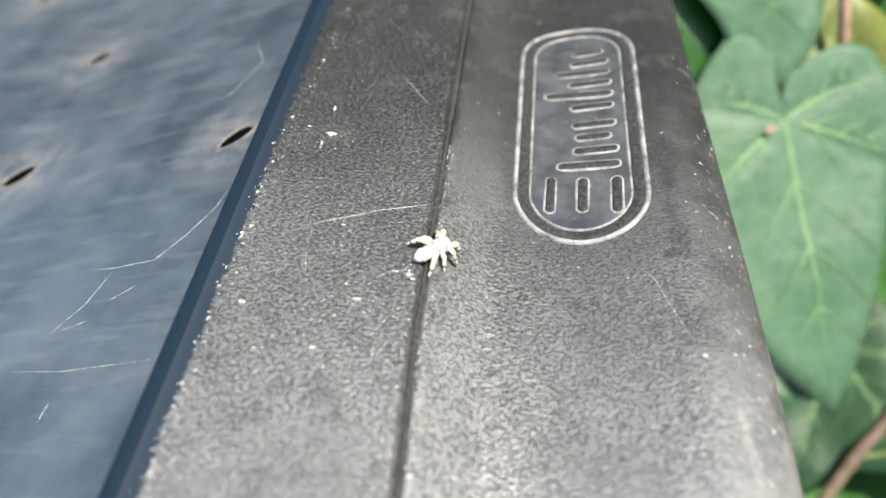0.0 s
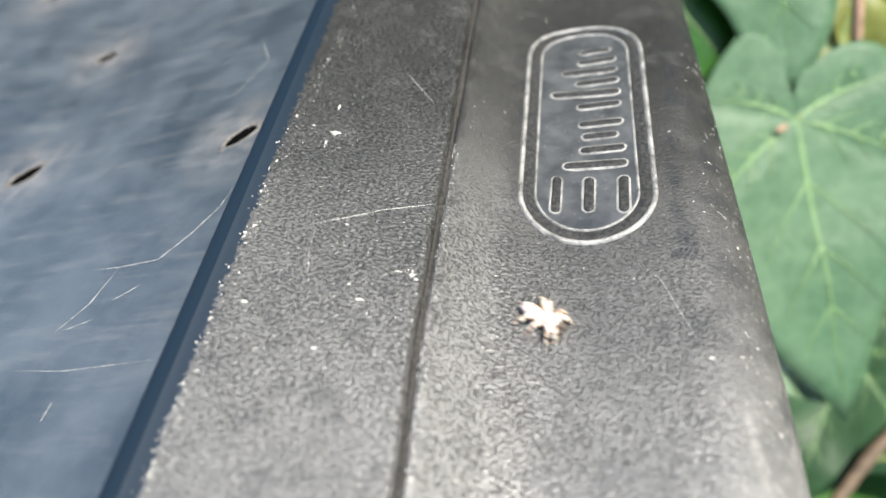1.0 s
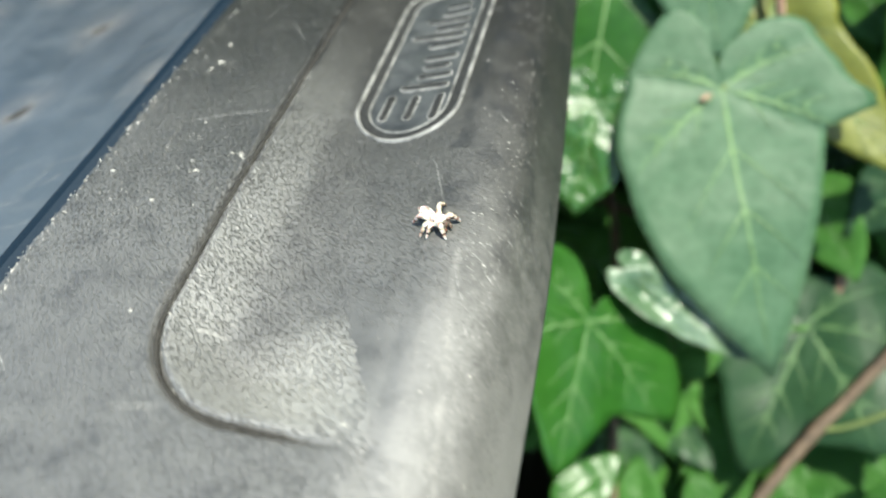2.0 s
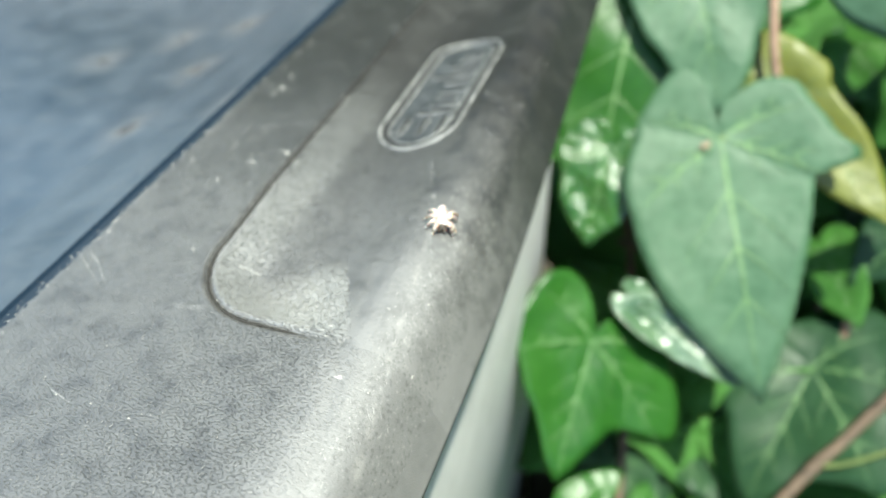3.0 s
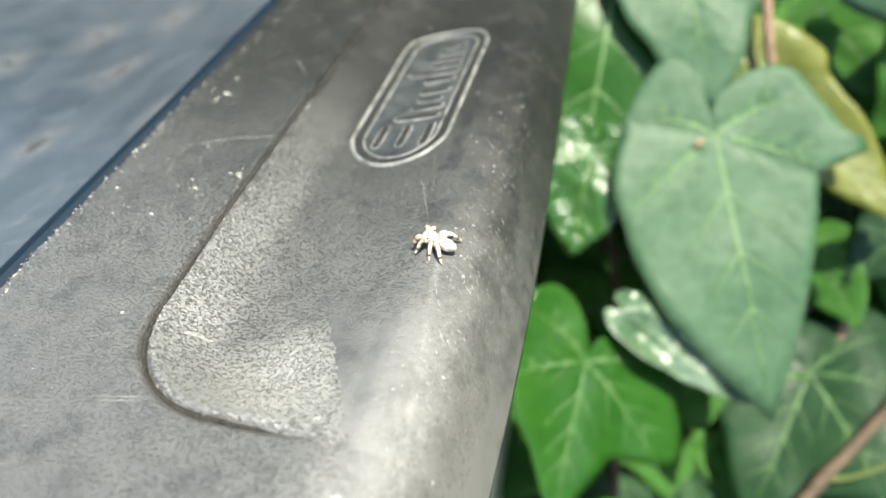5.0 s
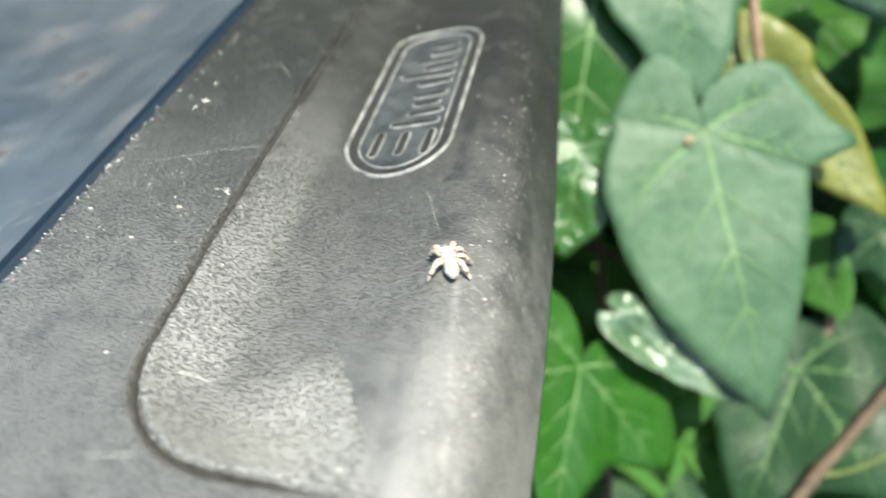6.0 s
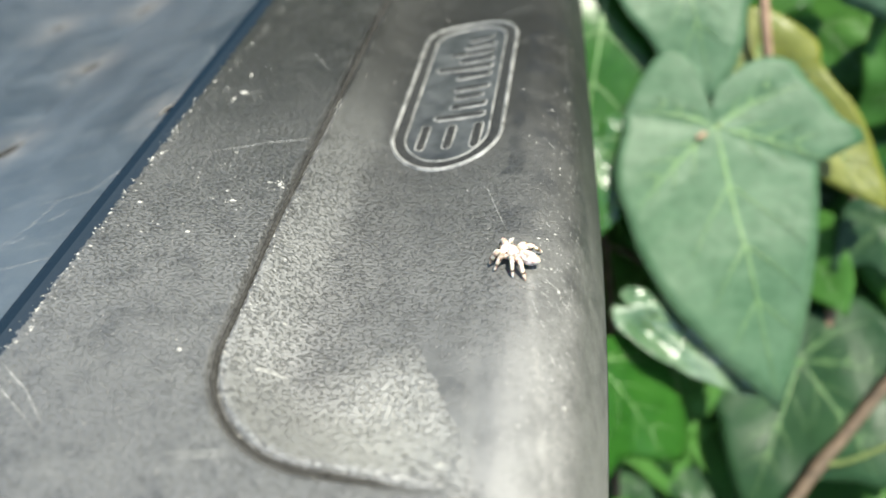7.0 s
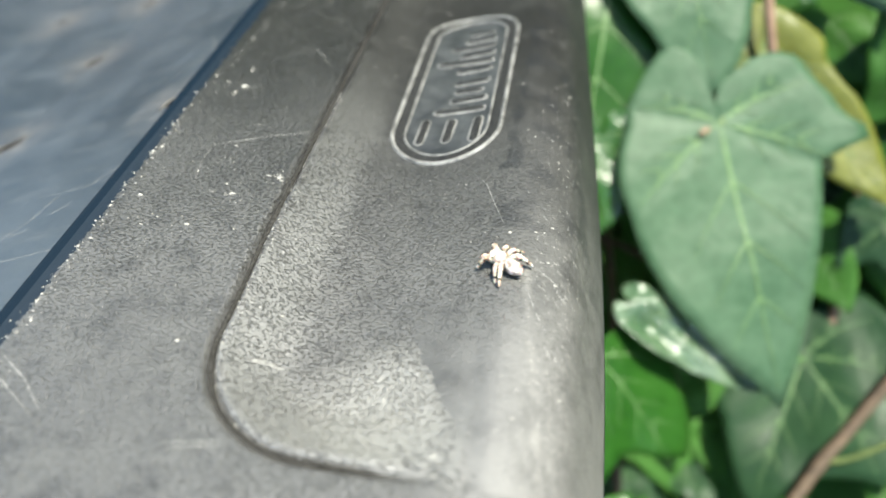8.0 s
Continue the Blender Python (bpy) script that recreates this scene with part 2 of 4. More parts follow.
    # gloss is cut towards the far end to hold its brightness down
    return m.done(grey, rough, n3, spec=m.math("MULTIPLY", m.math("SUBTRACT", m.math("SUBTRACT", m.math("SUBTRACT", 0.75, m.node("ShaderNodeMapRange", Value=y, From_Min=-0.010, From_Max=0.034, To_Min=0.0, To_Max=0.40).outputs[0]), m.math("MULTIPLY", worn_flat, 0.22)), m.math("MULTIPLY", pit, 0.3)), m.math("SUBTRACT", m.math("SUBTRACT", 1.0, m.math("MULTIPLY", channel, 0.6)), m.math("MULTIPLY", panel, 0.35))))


def logo_plastic():
    m = Mat("dirty dark plastic")
    n = m.noise(1800, 3.0, 0.65)
    c = m.mix(m.ramp(n, [(0.4, 0.0), (0.68, 1.0)]), (0.008, 0.0085, 0.009), (0.032, 0.032, 0.031))
    return m.done(c, 0.6, m.bump(n, 0.0001, 0.8), spec=0.25)


def field_plastic():
    m = Mat("smooth dark plastic")
    n = m.noise(240, 4.0, 0.6)
    c = m.mix(m.ramp(n, [(0.35, 0.0), (0.68, 1.0)]), (0.020, 0.022, 0.025), (0.052, 0.055, 0.058))
    c = m.mix(m.ramp(m.noise(1300, 3.0, 0.7), [(0.64, 0.0), (0.74, 0.6)]), c, (0.20, 0.20, 0.19))
    return m.done(c, 0.36, m.bump(n, 0.0003, 0.7), spec=0.55)


def worn_plastic():
    m = Mat("whitened worn plastic edge")
    n = m.noise(1500, 3.0, 0.7)
    c = m.mix(m.ramp(n, [(0.35, 0.0), (0.65, 1.0)]), (0.07, 0.07, 0.067), (0.25, 0.247, 0.235))
    return m.done(c, 0.4, m.bump(n, 0.0001, 0.7))


def lip_plastic():
    m = Mat("chalky worn plastic ridge")
    n = m.noise(1500, 4.0, 0.75)
    big = m.noise(330, 4.0, 0.65)
    c = m.mix(m.ramp(n, [(0.35, 0.0), (0.65, 1.0)]), (0.03, 0.03, 0.029), (0.14, 0.14, 0.133))
    c = m.mix(m.ramp(big, [(0.40, 0.0), (0.66, 0.85)]), c, (0.27, 0.268, 0.255))
    return m.done(c, 0.42, m.bump(n, 0.0003, 0.9), spec=0.5)


def dust_mat():
    m = Mat("pale dust")
    n = m.noise(2500, 2.0)
    return m.done(m.mix(n, (0.14, 0.137, 0.125), (0.42, 0.41, 0.375)), 0.85)


def hole_mat():
    m = Mat("rusty hole rim")
    n = m.noise(700, 4.0, 0.7)
    return m.done(m.mix(m.ramp(n, [(0.35, 0.0), (0.7, 1.0)]), (0.030, 0.028, 0.025), (0.115, 0.108, 0.100)), 0.7, m.bump(n, 0.0002, 0.6))


# matt near-black that stands in for shade in the pad's groove
def groove_shade_mat():
    m = Mat("dark groove shade")
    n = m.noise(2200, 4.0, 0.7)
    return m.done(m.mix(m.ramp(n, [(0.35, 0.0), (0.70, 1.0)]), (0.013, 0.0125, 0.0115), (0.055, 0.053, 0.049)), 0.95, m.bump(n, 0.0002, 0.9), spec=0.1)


def dark_mat():
    m = Mat("flat black for a hole's depth")
    return m.done((0.002, 0.002, 0.002), 1.0, spec=0.0)


def tub_plastic():
    m = Mat("grey tub plastic")
    n = m.noise(90, 4.0, 0.6)
    c = m.mix(m.ramp(n, [(0.3, 0.0), (0.7, 1.0)]), (0.46, 0.448, 0.437), (0.55, 0.538, 0.525))
    return m.done(c, 0.5, m.bump(m.noise(1500, 2.0), 0.00006, 0.6))


def leaf_mat(name, deep, pale, rough=0.38, gloss=0.5, bump=0.0006):
    m = Mat(name)
    a = m.noise(55, 4.0, 0.6)
    b = m.noise(420, 3.0, 0.6)
    c = m.mix(m.ramp(a, [(0.30, 0.0), (0.70, 1.0)]), deep, pale)
    c = m.mix(m.math("MULTIPLY", m.ramp(b, [(0.5, 0.0), (0.8, 1.0)]), 0.35), c, tuple(min(1, 1.5 * v) for v in pale))
    # the net of fine veins
    net = m.node("ShaderNodeTexVoronoi", Vector=m.co, Scale=190.0)
    net.feature = "DISTANCE_TO_EDGE"
    c = m.mix(m.ramp(net.outputs["Distance"], [(0.0, 0.16), (0.16, 0.0)]), c, tuple(min(1, 1.7 * v) for v in pale))
    rnd = m.t.nodes.new("ShaderNodeObjectInfo").outputs["Random"]
    c = m.mix(m.math("MULTIPLY", rnd, 0.35), c, tuple(v * 0.6 for v in deep))
    n = m.bump(m.noise(130, 3.0, 0.55), bump, 0.8)
    n = m.bump(b, bump * 0.12, 0.6, n)
    m.done(c, rough, n, spec=gloss)
    glow = m.node("ShaderNodeBsdfTranslucent", Color=m.mix(0.5, c, (0.08, 0.15, 0.015)))
    both = m.t.nodes.new("ShaderNodeMixShader")
    both.inputs[0].default_value = 0.30
    m.t.links.new(m.b.outputs[0], both.inputs[1])
    m.t.links.new(glow.outputs[0], both.inputs[2])
    m.t.links.new(both.outputs[0], m.t.nodes["Material Output"].inputs[0])
    return m.m


def vein_mat(name, c0, c1):
    m = Mat(name)
    return m.done(m.mix(m.noise(300, 2.0), c0, c1), 0.5)


def bark_mat(name, c0, c1):
    m = Mat(name)
    n = m.noise(260, 5.0, 0.65)
    return m.done(m.mix(m.ramp(n, [(0.35, 0.0), (0.65, 1.0)]), c0, c1), 0.75, m.bump(n, 0.0006, 0.9))


def soil_mat():
    m = Mat("dark leaf litter soil")
    n = m.noise(35, 6.0, 0.7)
    return m.done(m.mix(m.ramp(n, [(0.35, 0.0), (0.7, 1.0)]), (0.018, 0.015, 0.011), (0.07, 0.055, 0.036)), 0.95, m.bump(n, 0.02, 1.0))


def fur_mat(name, c0, c1, scale=1700):
    m = Mat(name)
    n = m.noise(scale, 3.0, 0.65)
    return m.done(m.mix(m.ramp(n, [(0.38, 0.0), (0.62, 1.0)]), c0, c1), 0.7, m.bump(n, 0.00012, 0.8), Subsurface_Weight=0.3, Subsurface_Scale=0.0012)


PLASTIC, LOGO, FIELD, WORN, LIP, DUST = lid_plastic(), logo_plastic(), field_plastic(), worn_plastic(), lip_plastic(), dust_mat()
RIM, DARK, TUB, GROOVE_SHADE = hole_mat(), dark_mat(), tub_plastic(), groove_shade_mat()
GREEN = leaf_mat("ivy leaf green", (0.022, 0.080, 0.013), (0.045, 0.128, 0.022), 0.42, 0.15)
BLUEGREEN = leaf_mat("ivy leaf dusty blue green", (0.037, 0.093, 0.045), (0.100, 0.172, 0.103), 0.48, 0.22)
GLOSSY = leaf_mat("ivy leaf glossy", (0.0122, 0.0569, 0.0073), (0.0300, 0.0980, 0.0150), 0.27, 0.75, 0.0040)
PALE = leaf_mat("ivy leaf silvery", (0.045, 0.105, 0.045), (0.175, 0.240, 0.160), 0.27, 0.80, 0.0030)
DUSK = leaf_mat("ivy leaf dull green", (0.0115, 0.037, 0.0150), (0.024, 0.060, 0.0245), 0.42, 0.20)
YELLOW = leaf_mat("ivy leaf yellowing", (0.102, 0.120, 0.016), (0.150, 0.164, 0.025), 0.45)
DEEP = leaf_mat("ivy leaf shaded green", (0.030, 0.096, 0.017), (0.068, 0.178, 0.034), 0.42, 0.15)
FRESH = leaf_mat("ivy leaf fresh green", (0.0130, 0.0620, 0.0075), (0.0270, 0.0950, 0.0125), 0.34, 0.30)
VEIN = vein_mat("pale ivy vein", (0.082, 0.155, 0.050), (0.112, 0.195, 0.072))
BARK = bark_mat("brown ivy bark", (0.036, 0.025, 0.015), (0.090, 0.060, 0.036))
PINK = bark_mat("tan petiole", (0.125, 0.074, 0.046), (0.225, 0.145, 0.095))
LIME = bark_mat("green petiole", (0.0520, 0.0780, 0.0156), (0.0936, 0.1196, 0.0312))
SOIL = soil_mat()
BODY = fur_mat("cream spider fur", (0.19, 0.15, 0.125), (0.66, 0.60, 0.55))
LEGM = fur_mat("banded tan spider leg", (0.20, 0.145, 0.105), (0.58, 0.49, 0.41), 1100)
FACE = fur_mat("blackish spider hair", (0.010, 0.008, 0.006), (0.09, 0.065, 0.045))
EYE = Mat("black spider eye").done((0.01, 0.01, 0.01), 0.12)


# ---- mesh helpers ----
def part(name, bm, material, parent=None, label="", smooth=True):
    me = bpy.data.meshes.new(name)
    bm.normal_update()
    bm.to_mesh(me)
    bm.free()
    me.materials.append(material)
    me.polygons.foreach_set("use_smooth", [smooth] * len(me.polygons))
    ob = new(name, me)
    if parent is not None:
        ob.parent = parent
    if label:
        tagged(ob, label)
    return ob


def sheet(rows, close=False):
    """A bmesh of quads over rows of equal-length point lists."""
    bm = bmesh.new()
    vs = [[bm.verts.new(p) for p in row] for row in rows]
    for a, b in zip(vs, vs[1:]):
        n = len(a)
        for i in range(n if close else n - 1):
            j = (i + 1) % n
            bm.faces.new((a[i], a[j], b[j], b[i]))
    return bm


def tube(points, radii, sides=8):
    """A closed tapering tube along points, smoothed by a spline."""
    pts = [Vector(p) for p in points]
    path, rad = [], []
    for i in range(len(pts) - 1):
        p0, p1, p2, p3 = pts[max(i - 1, 0)], pts[i], pts[i + 1], pts[min(i + 2, len(pts) - 1)]
        for k in range(6):
            s = k / 6
            path.append(0.5 * (2 * p1 + (p2 - p0) * s + (2 * p0 - 5 * p1 + 4 * p2 - p3) * s * s + (3 * p1 - p0 - 3 * p2 + p3) * s ** 3))
            rad.append(radii[i] + (radii[i + 1] - radii[i]) * s)
    path.append(pts[-1])
    rad.append(radii[-1])
    rows = []
    side = Vector((0, 0, 1))
    for i, p in enumerate(path):
        d = (path[min(i + 1, len(path) - 1)] - path[max(i - 1, 0)]).normalized()
        side = side - d * side.dot(d)
        if side.length < 1e-5:
            side = d.orthogonal()
        side.normalize()
        up = d.cross(side)
        rows.append([p + rad[i] * (math.cos(a) * side + math.sin(a) * up) for a in (2 * math.pi * k / sides for k in range(sides))])
    bm = sheet(rows, True)
    bm.verts.ensure_lookup_table()
    n = len(bm.verts)
    bm.faces.new([bm.verts[i] for i in range(sides)][::-1])
    bm.faces.new([bm.verts[i] for i in range(n - sides, n)])
    return bm


def smoothstep(a, b, v):
    s = np.clip((v - a) / (b - a), 0, 1)
    return s * s * (3 - 2 * s)


def soft_table(xs, zs, lo, hi, step, width):
    """A table through the knots, rounded over about that width."""
    grid = np.arange(lo, hi + step, step)
    raw = np.interp(grid, xs, zs)
    k = np.exp(-0.5 * (np.arange(-3 * width, 3 * width + step, step) / width) ** 2)
    pad = len(k) // 2
    ext = np.concatenate([np.full(pad, raw[0]), raw, np.full(pad, raw[-1])])
    return grid, np.convolve(ext, k / k.sum(), "valid")[: len(grid)]


# ---- the lid's form, in millimetres ----
FAR_END, NEAR_END, LEFT_END = 150.0, -140.0, -420.0
EDGE_LEAN = 0.040
LEFT_TABLE = soft_table([-430, -398, -395, -350, -250, -150, -110, -75, -31, -26.8, -26.4, -26.15, -25.75, -24.6, -22.9, -22.2, -21.6, 0], [0, 0, -8, -24, -29.5, -29.5, -28.0, -22.0, -6.7, -5.2, -4.6, -2.8, -0.75, -0.3, -0.25, -0.12, 0, 0], -430, 5, 0.1, 0.22)
DISH_TABLE = soft_table([-2, 0, 0.8, 6.6, 8.0, 12, 60], [0, 0, -0.2, -3.4, -3.8, -4.0, -4.1], -2, 60, 0.1, 0.4)
EDGE_TABLE = soft_table([-40, -13, -10, -8, -6, -4.6, -3, -1.2, 0], [0, 0, -0.45, -1.2, -2.6, -4.6, -8.5, -13, -17], -40, 0, 0.1, 0.45)


def edge_x(y):
    """Where the outer edge of the lid runs."""
    return 46.2 - 0.077 * 12 * np.log1p(np.exp((y + 20) / 12))


def left_x(x, y):
    """Place across the band's left shoulder, which leans outward towards the far end."""
    return x + EDGE_LEAN * (y + 35)


def pad_distance(x, y):
    """Distance inward from the outline of the hand pad."""
    r = 14.0
    qx = (-0.03 * y + 0.7 * smoothstep(18, 38, -y) + r) - x
    qy = np.maximum(-51.9 + r - y, y - (98.0 - r))
    return r - (np.hypot(np.maximum(qx, 0), np.maximum(qy, 0)) + np.minimum(np.maximum(qx, qy), 0))


def lid_z(x, y):
    x, y = np.asarray(x, float), np.asarray(y, float)
    xe = edge_x(y)
    # the panel rises to the lid's rim at both ends
    z = np.interp(left_x(x, y), *LEFT_TABLE) * (1 - smoothstep(139, 145, np.abs(y - 5)))
    d = pad_distance(x, y)
    z = z + np.interp(d, *DISH_TABLE) * (1 - smoothstep(13, xe - 10, x))
    slot = 1.05 * np.exp(-((d / 0.50) ** 2)) - 0.14 * np.exp(-(((d - 1.5) / 0.8) ** 2))
    z = z - slot * (1 - smoothstep(19, 30, x))
    xv = np.where(y < -51, 32 + (-51 - y) * 0.25, 32 - (y + 51) * 0.13)
    fade = 1 - smoothstep(-45, -15, y)
    z = z + fade * (0.08 * np.exp(-(((x - xv - 4) / 2.6) ** 2)) - 0.16 * np.exp(-(((x - xv) / 1.3) ** 2)))
    z = z + np.interp(x - xe, *EDGE_TABLE)
    for hx, hy, hl, hw, ha in HOLES:
        c, s = math.cos(ha), math.sin(ha)
        u, v = (x - hx) * c + (y - hy) * s, -(x - hx) * s + (y - hy) * c
        q = np.hypot(u / hl, v / hw)
        z = z - 2.2 * (1 - smoothstep(0.7, 1.05, q)) + 0.10 * np.exp(-(((q - 1.25) / 0.22) ** 2))
    return z


def on_lid(x, y, lift=0.0):
    return (x / 1000, y / 1000, (float(lid_z(x, y)) + lift) / 1000)


def lid_normal(x, y):
    e = 1.2
    gx = float(lid_z(x + e, y) - lid_z(x - e, y)) / (2 * e)
    gy = float(lid_z(x, y + e) - lid_z(x, y - e)) / (2 * e)
    return Vector((-gx, -gy, 1)).normalized()


def build_lid(tote):
    us = np.concatenate([np.linspace(LEFT_END, -95, 40)[:-1], np.arange(-95, -28, 0.7), np.arange(-28, -20, 0.2), np.arange(-20, -2, 0.5), np.arange(-2, 3, 0.12), np.arange(3, 12, 0.25), np.arange(12, 46.2, 0.35), [46.2]])
    ys = np.concatenate([np.linspace(NEAR_END, -78, 25)[:-1], np.arange(-78, -54, 0.7), np.arange(-54, -40, 0.2), np.arange(-40, 62, 0.5), np.linspace(62, FAR_END, 60)])
    U, Y = np.meshgrid(us, ys)
    XE = edge_x(Y)
    X = np.where(U <= 20, U - EDGE_LEAN * (Y + 35) * smoothstep(8, 20, -U), 20 + (U - 20) * (XE - 20) / 26.2)
    Z = lid_z(X, Y)
    ny, nx = X.shape
    top = np.stack([X, Y, Z], -1).reshape(-1, 3)
    # the underside lip below the skirt, 3 mm in
    lip = np.stack([XE[:, 0] - 2.2, ys, np.full(ny, -17.2)], -1)
    roof = np.stack([XE[:, 0] - 4.5, ys, np.full(ny, -9.0)], -1)
    verts = np.concatenate([top, lip, roof]) / 1000
    idx = np.arange(ny * nx).reshape(ny, nx)
    a, b, c, e = idx[:-1, :-1], idx[:-1, 1:], idx[1:, 1:], idx[1:, :-1]
    faces = np.stack([a, b, c, e], -1).reshape(-1, 4).tolist()
    n0 = ny * nx
    for i in range(ny - 1):
        faces.append((int(idx[i, -1]), n0 + i, n0 + i + 1, int(idx[i + 1, -1])))
        faces.append((n0 + i, n0 + ny + i, n0 + ny + i + 1, n0 + i + 1))
    # the skirt round the other three sides
    outer = [int(i) for i in idx[0, ::-1]] + [int(i) for i in idx[1:, 0]] + [int(i) for i in idx[-1, 1:]]
    low = len(verts)
    verts = np.concatenate([verts, verts[outer] * (1, 1, 0) + (0, 0, -0.017)])
    for k in range(len(outer) - 1):
        faces.append((outer[k], outer[k + 1], low + k + 1, low + k))
    me = bpy.data.meshes.new("lid")
    me.from_pydata(verts.tolist(), [], faces)
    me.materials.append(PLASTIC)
    me.polygons.foreach_set("use_smooth", [True] * len(me.polygons))
    lid = tagged(new("lid", me), "weathered black plastic lid with grained band and worn oval badge")
    lid.parent = tote
    # badge: a sunken oval channel between two whitened lips, with plain raised strokes inside
    oval = dict(cx=18.0, cy=23.8, half=15.7, lean=-0.03)
    ring_strip(lid, "badge_channel", LOGO, 6.75, 8.35, 0.10, 0.10, **oval)
    ring_strip(lid, "badge_outer_lip", LIP, 8.30, 9.05, 0.02, 0.36, **oval)
    ring_strip(lid, "badge_inner_lip", LIP, 6.42, 6.86, 0.02, 0.30, **oval)
    ring_strip(lid, "badge_field", FIELD, 0.02, 6.5, 0.05, 0.05, **oval)
    for y0, y1, x0, x1 in BARS:
        stroke(lid, y0, y1, x0, x1)
    for hx, hy, hl, hw, ha in HOLES:
        hole_rim(lid, hx, hy, hl, hw, ha)
    weathering(lid)
    shoulder_scuffs(lid)
    groove_shade(lid)
    return lid


def groove_shade(lid):
    """Dark strip laid in the groove round the pad, standing in for its shade."""
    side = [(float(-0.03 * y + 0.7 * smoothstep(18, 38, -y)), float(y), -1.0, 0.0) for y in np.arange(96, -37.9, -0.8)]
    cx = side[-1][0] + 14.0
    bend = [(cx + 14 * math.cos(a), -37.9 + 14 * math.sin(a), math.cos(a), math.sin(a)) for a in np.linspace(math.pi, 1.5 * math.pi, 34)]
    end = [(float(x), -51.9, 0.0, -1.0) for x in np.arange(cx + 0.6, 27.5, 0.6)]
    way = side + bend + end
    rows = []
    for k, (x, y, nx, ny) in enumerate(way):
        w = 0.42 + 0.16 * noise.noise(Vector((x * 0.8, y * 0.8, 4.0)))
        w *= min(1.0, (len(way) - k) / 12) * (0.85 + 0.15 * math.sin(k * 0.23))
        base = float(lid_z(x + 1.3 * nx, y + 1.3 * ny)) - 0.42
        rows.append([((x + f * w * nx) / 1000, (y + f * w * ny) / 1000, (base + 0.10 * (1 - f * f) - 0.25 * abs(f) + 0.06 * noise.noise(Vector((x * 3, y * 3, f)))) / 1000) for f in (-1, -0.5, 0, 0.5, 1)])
    part("groove_shade", sheet(rows), GROOVE_SHADE, lid, "dark strip added for the groove's shade")


def shoulder_scuffs(lid):
    """Short pale nicks rubbed into the rolled right shoulder."""
    rng = random.Random(21)
    bm = bmesh.new()
    for _ in range(260):
        y = rng.choice((rng.uniform(-85, 45), rng.gauss(-38, 14)))
        x = float(edge_x(y)) - rng.choice((rng.gauss(6.6, 1.0), rng.gauss(8.6, 1.3), rng.uniform(4.4, 12)))
        if x > edge_x(y) - 4.2:
            continue
        a = radians(rng.gauss(-58, 22))
        length, w, bend = min(1.7, 0.15 + rng.expovariate(2.6)), rng.uniform(0.025, 0.075), rng.uniform(-0.5, 0.5)
        prev = None
        for k in range(5):
            f = k / 4
            px, py = x + length * f * math.cos(a + bend * f), y + length * f * math.sin(a + bend * f)
            half = w * (0.25 + math.sin(math.pi * (0.1 + 0.8 * f)))
            nx, ny = -math.sin(a), math.cos(a)
            cur = [bm.verts.new(on_lid(px + o * half * nx, py + o * half * ny, lift)) for o, lift in ((-1, 0.012), (0, 0.05), (1, 0.012))]
            if prev:
                for j in (0, 1):
                    bm.faces.new((prev[j], prev[j + 1], cur[j + 1], cur[j]))
            prev = cur
    tagged(part("scuff", bm, WORN, lid), "short pale scuffs along the shoulder", kind="stuff")


def oval_point(cx, cy, half, lean, r, a):
    x = r * math.cos(a)
    y = r * math.sin(a) + (half if math.sin(a) > 0 else -half)
    yy = cy + y
    return cx + x + lean * y, yy


def ring_strip(lid, name, mat, r0, r1, h0, h1, cx, cy, half, lean):
    """A strip that follows an oval on the lid, with a rounded cross-section."""
    rows = []
    prof = [(0, 0), (0.18, 0.8), (0.5, 1.0), (0.82, 0.8), (1, 0)]
    for s in (0, 1):
        for k in range(29):
            a = math.pi * s + math.pi * k / 28
            a = min(max(a, math.pi * s + 1e-4), math.pi * (s + 1) - 1e-4)
            rows.append([on_lid(*oval_point(cx, cy, half, lean, r0 + (r1 - r0) * f, a), h0 + (h1 - h0 + 0.06) * g) for f, g in prof])
        # straight side, sampled to follow the dish
        a = math.pi * (s + 1)
        for k in range(1, 14):
            f2 = k / 14
            row = []
            for f, g in prof:
                x0, y0 = oval_point(cx, cy, half, lean, r0 + (r1 - r0) * f, a - 1e-4)
                x1, y1 = oval_point(cx, cy, half, lean, r0 + (r1 - r0) * f, a + 1e-4)
                row.append(on_lid(x0 + (x1 - x0) * f2, y0 + (y1 - y0) * f2, h0 + (h1 - h0 + 0.06) * g))
            rows.append(row)
    rows.append(rows[0])
    return part(name, sheet(rows), mat, lid, "whitened raised lip" if "lip" in name else "smooth dark field" if "field" in name else "dark grained channel")


BARS = [
    (4.6, 11.4, 14.0, 15.3), (4.8, 11.2, 18.2, 19.6), (4.4, 11.0, 22.6, 24.0),
    (13.0, 14.3, 15.4, 23.8), (16.2, 17.5, 17.6, 23.6), (19.2, 20.4, 17.8, 22.6), (22.0, 23.2, 17.3, 23.3),
    (26.2, 27.4, 17.0, 23.0), (29.0, 30.3, 13.0, 23.0), (32.0, 33.2, 16.6, 22.8), (34.8, 36.0, 14.4, 22.6),
    (37.6, 38.8, 16.8, 22.4), (40.4, 41.5, 17.0, 21.6),
]


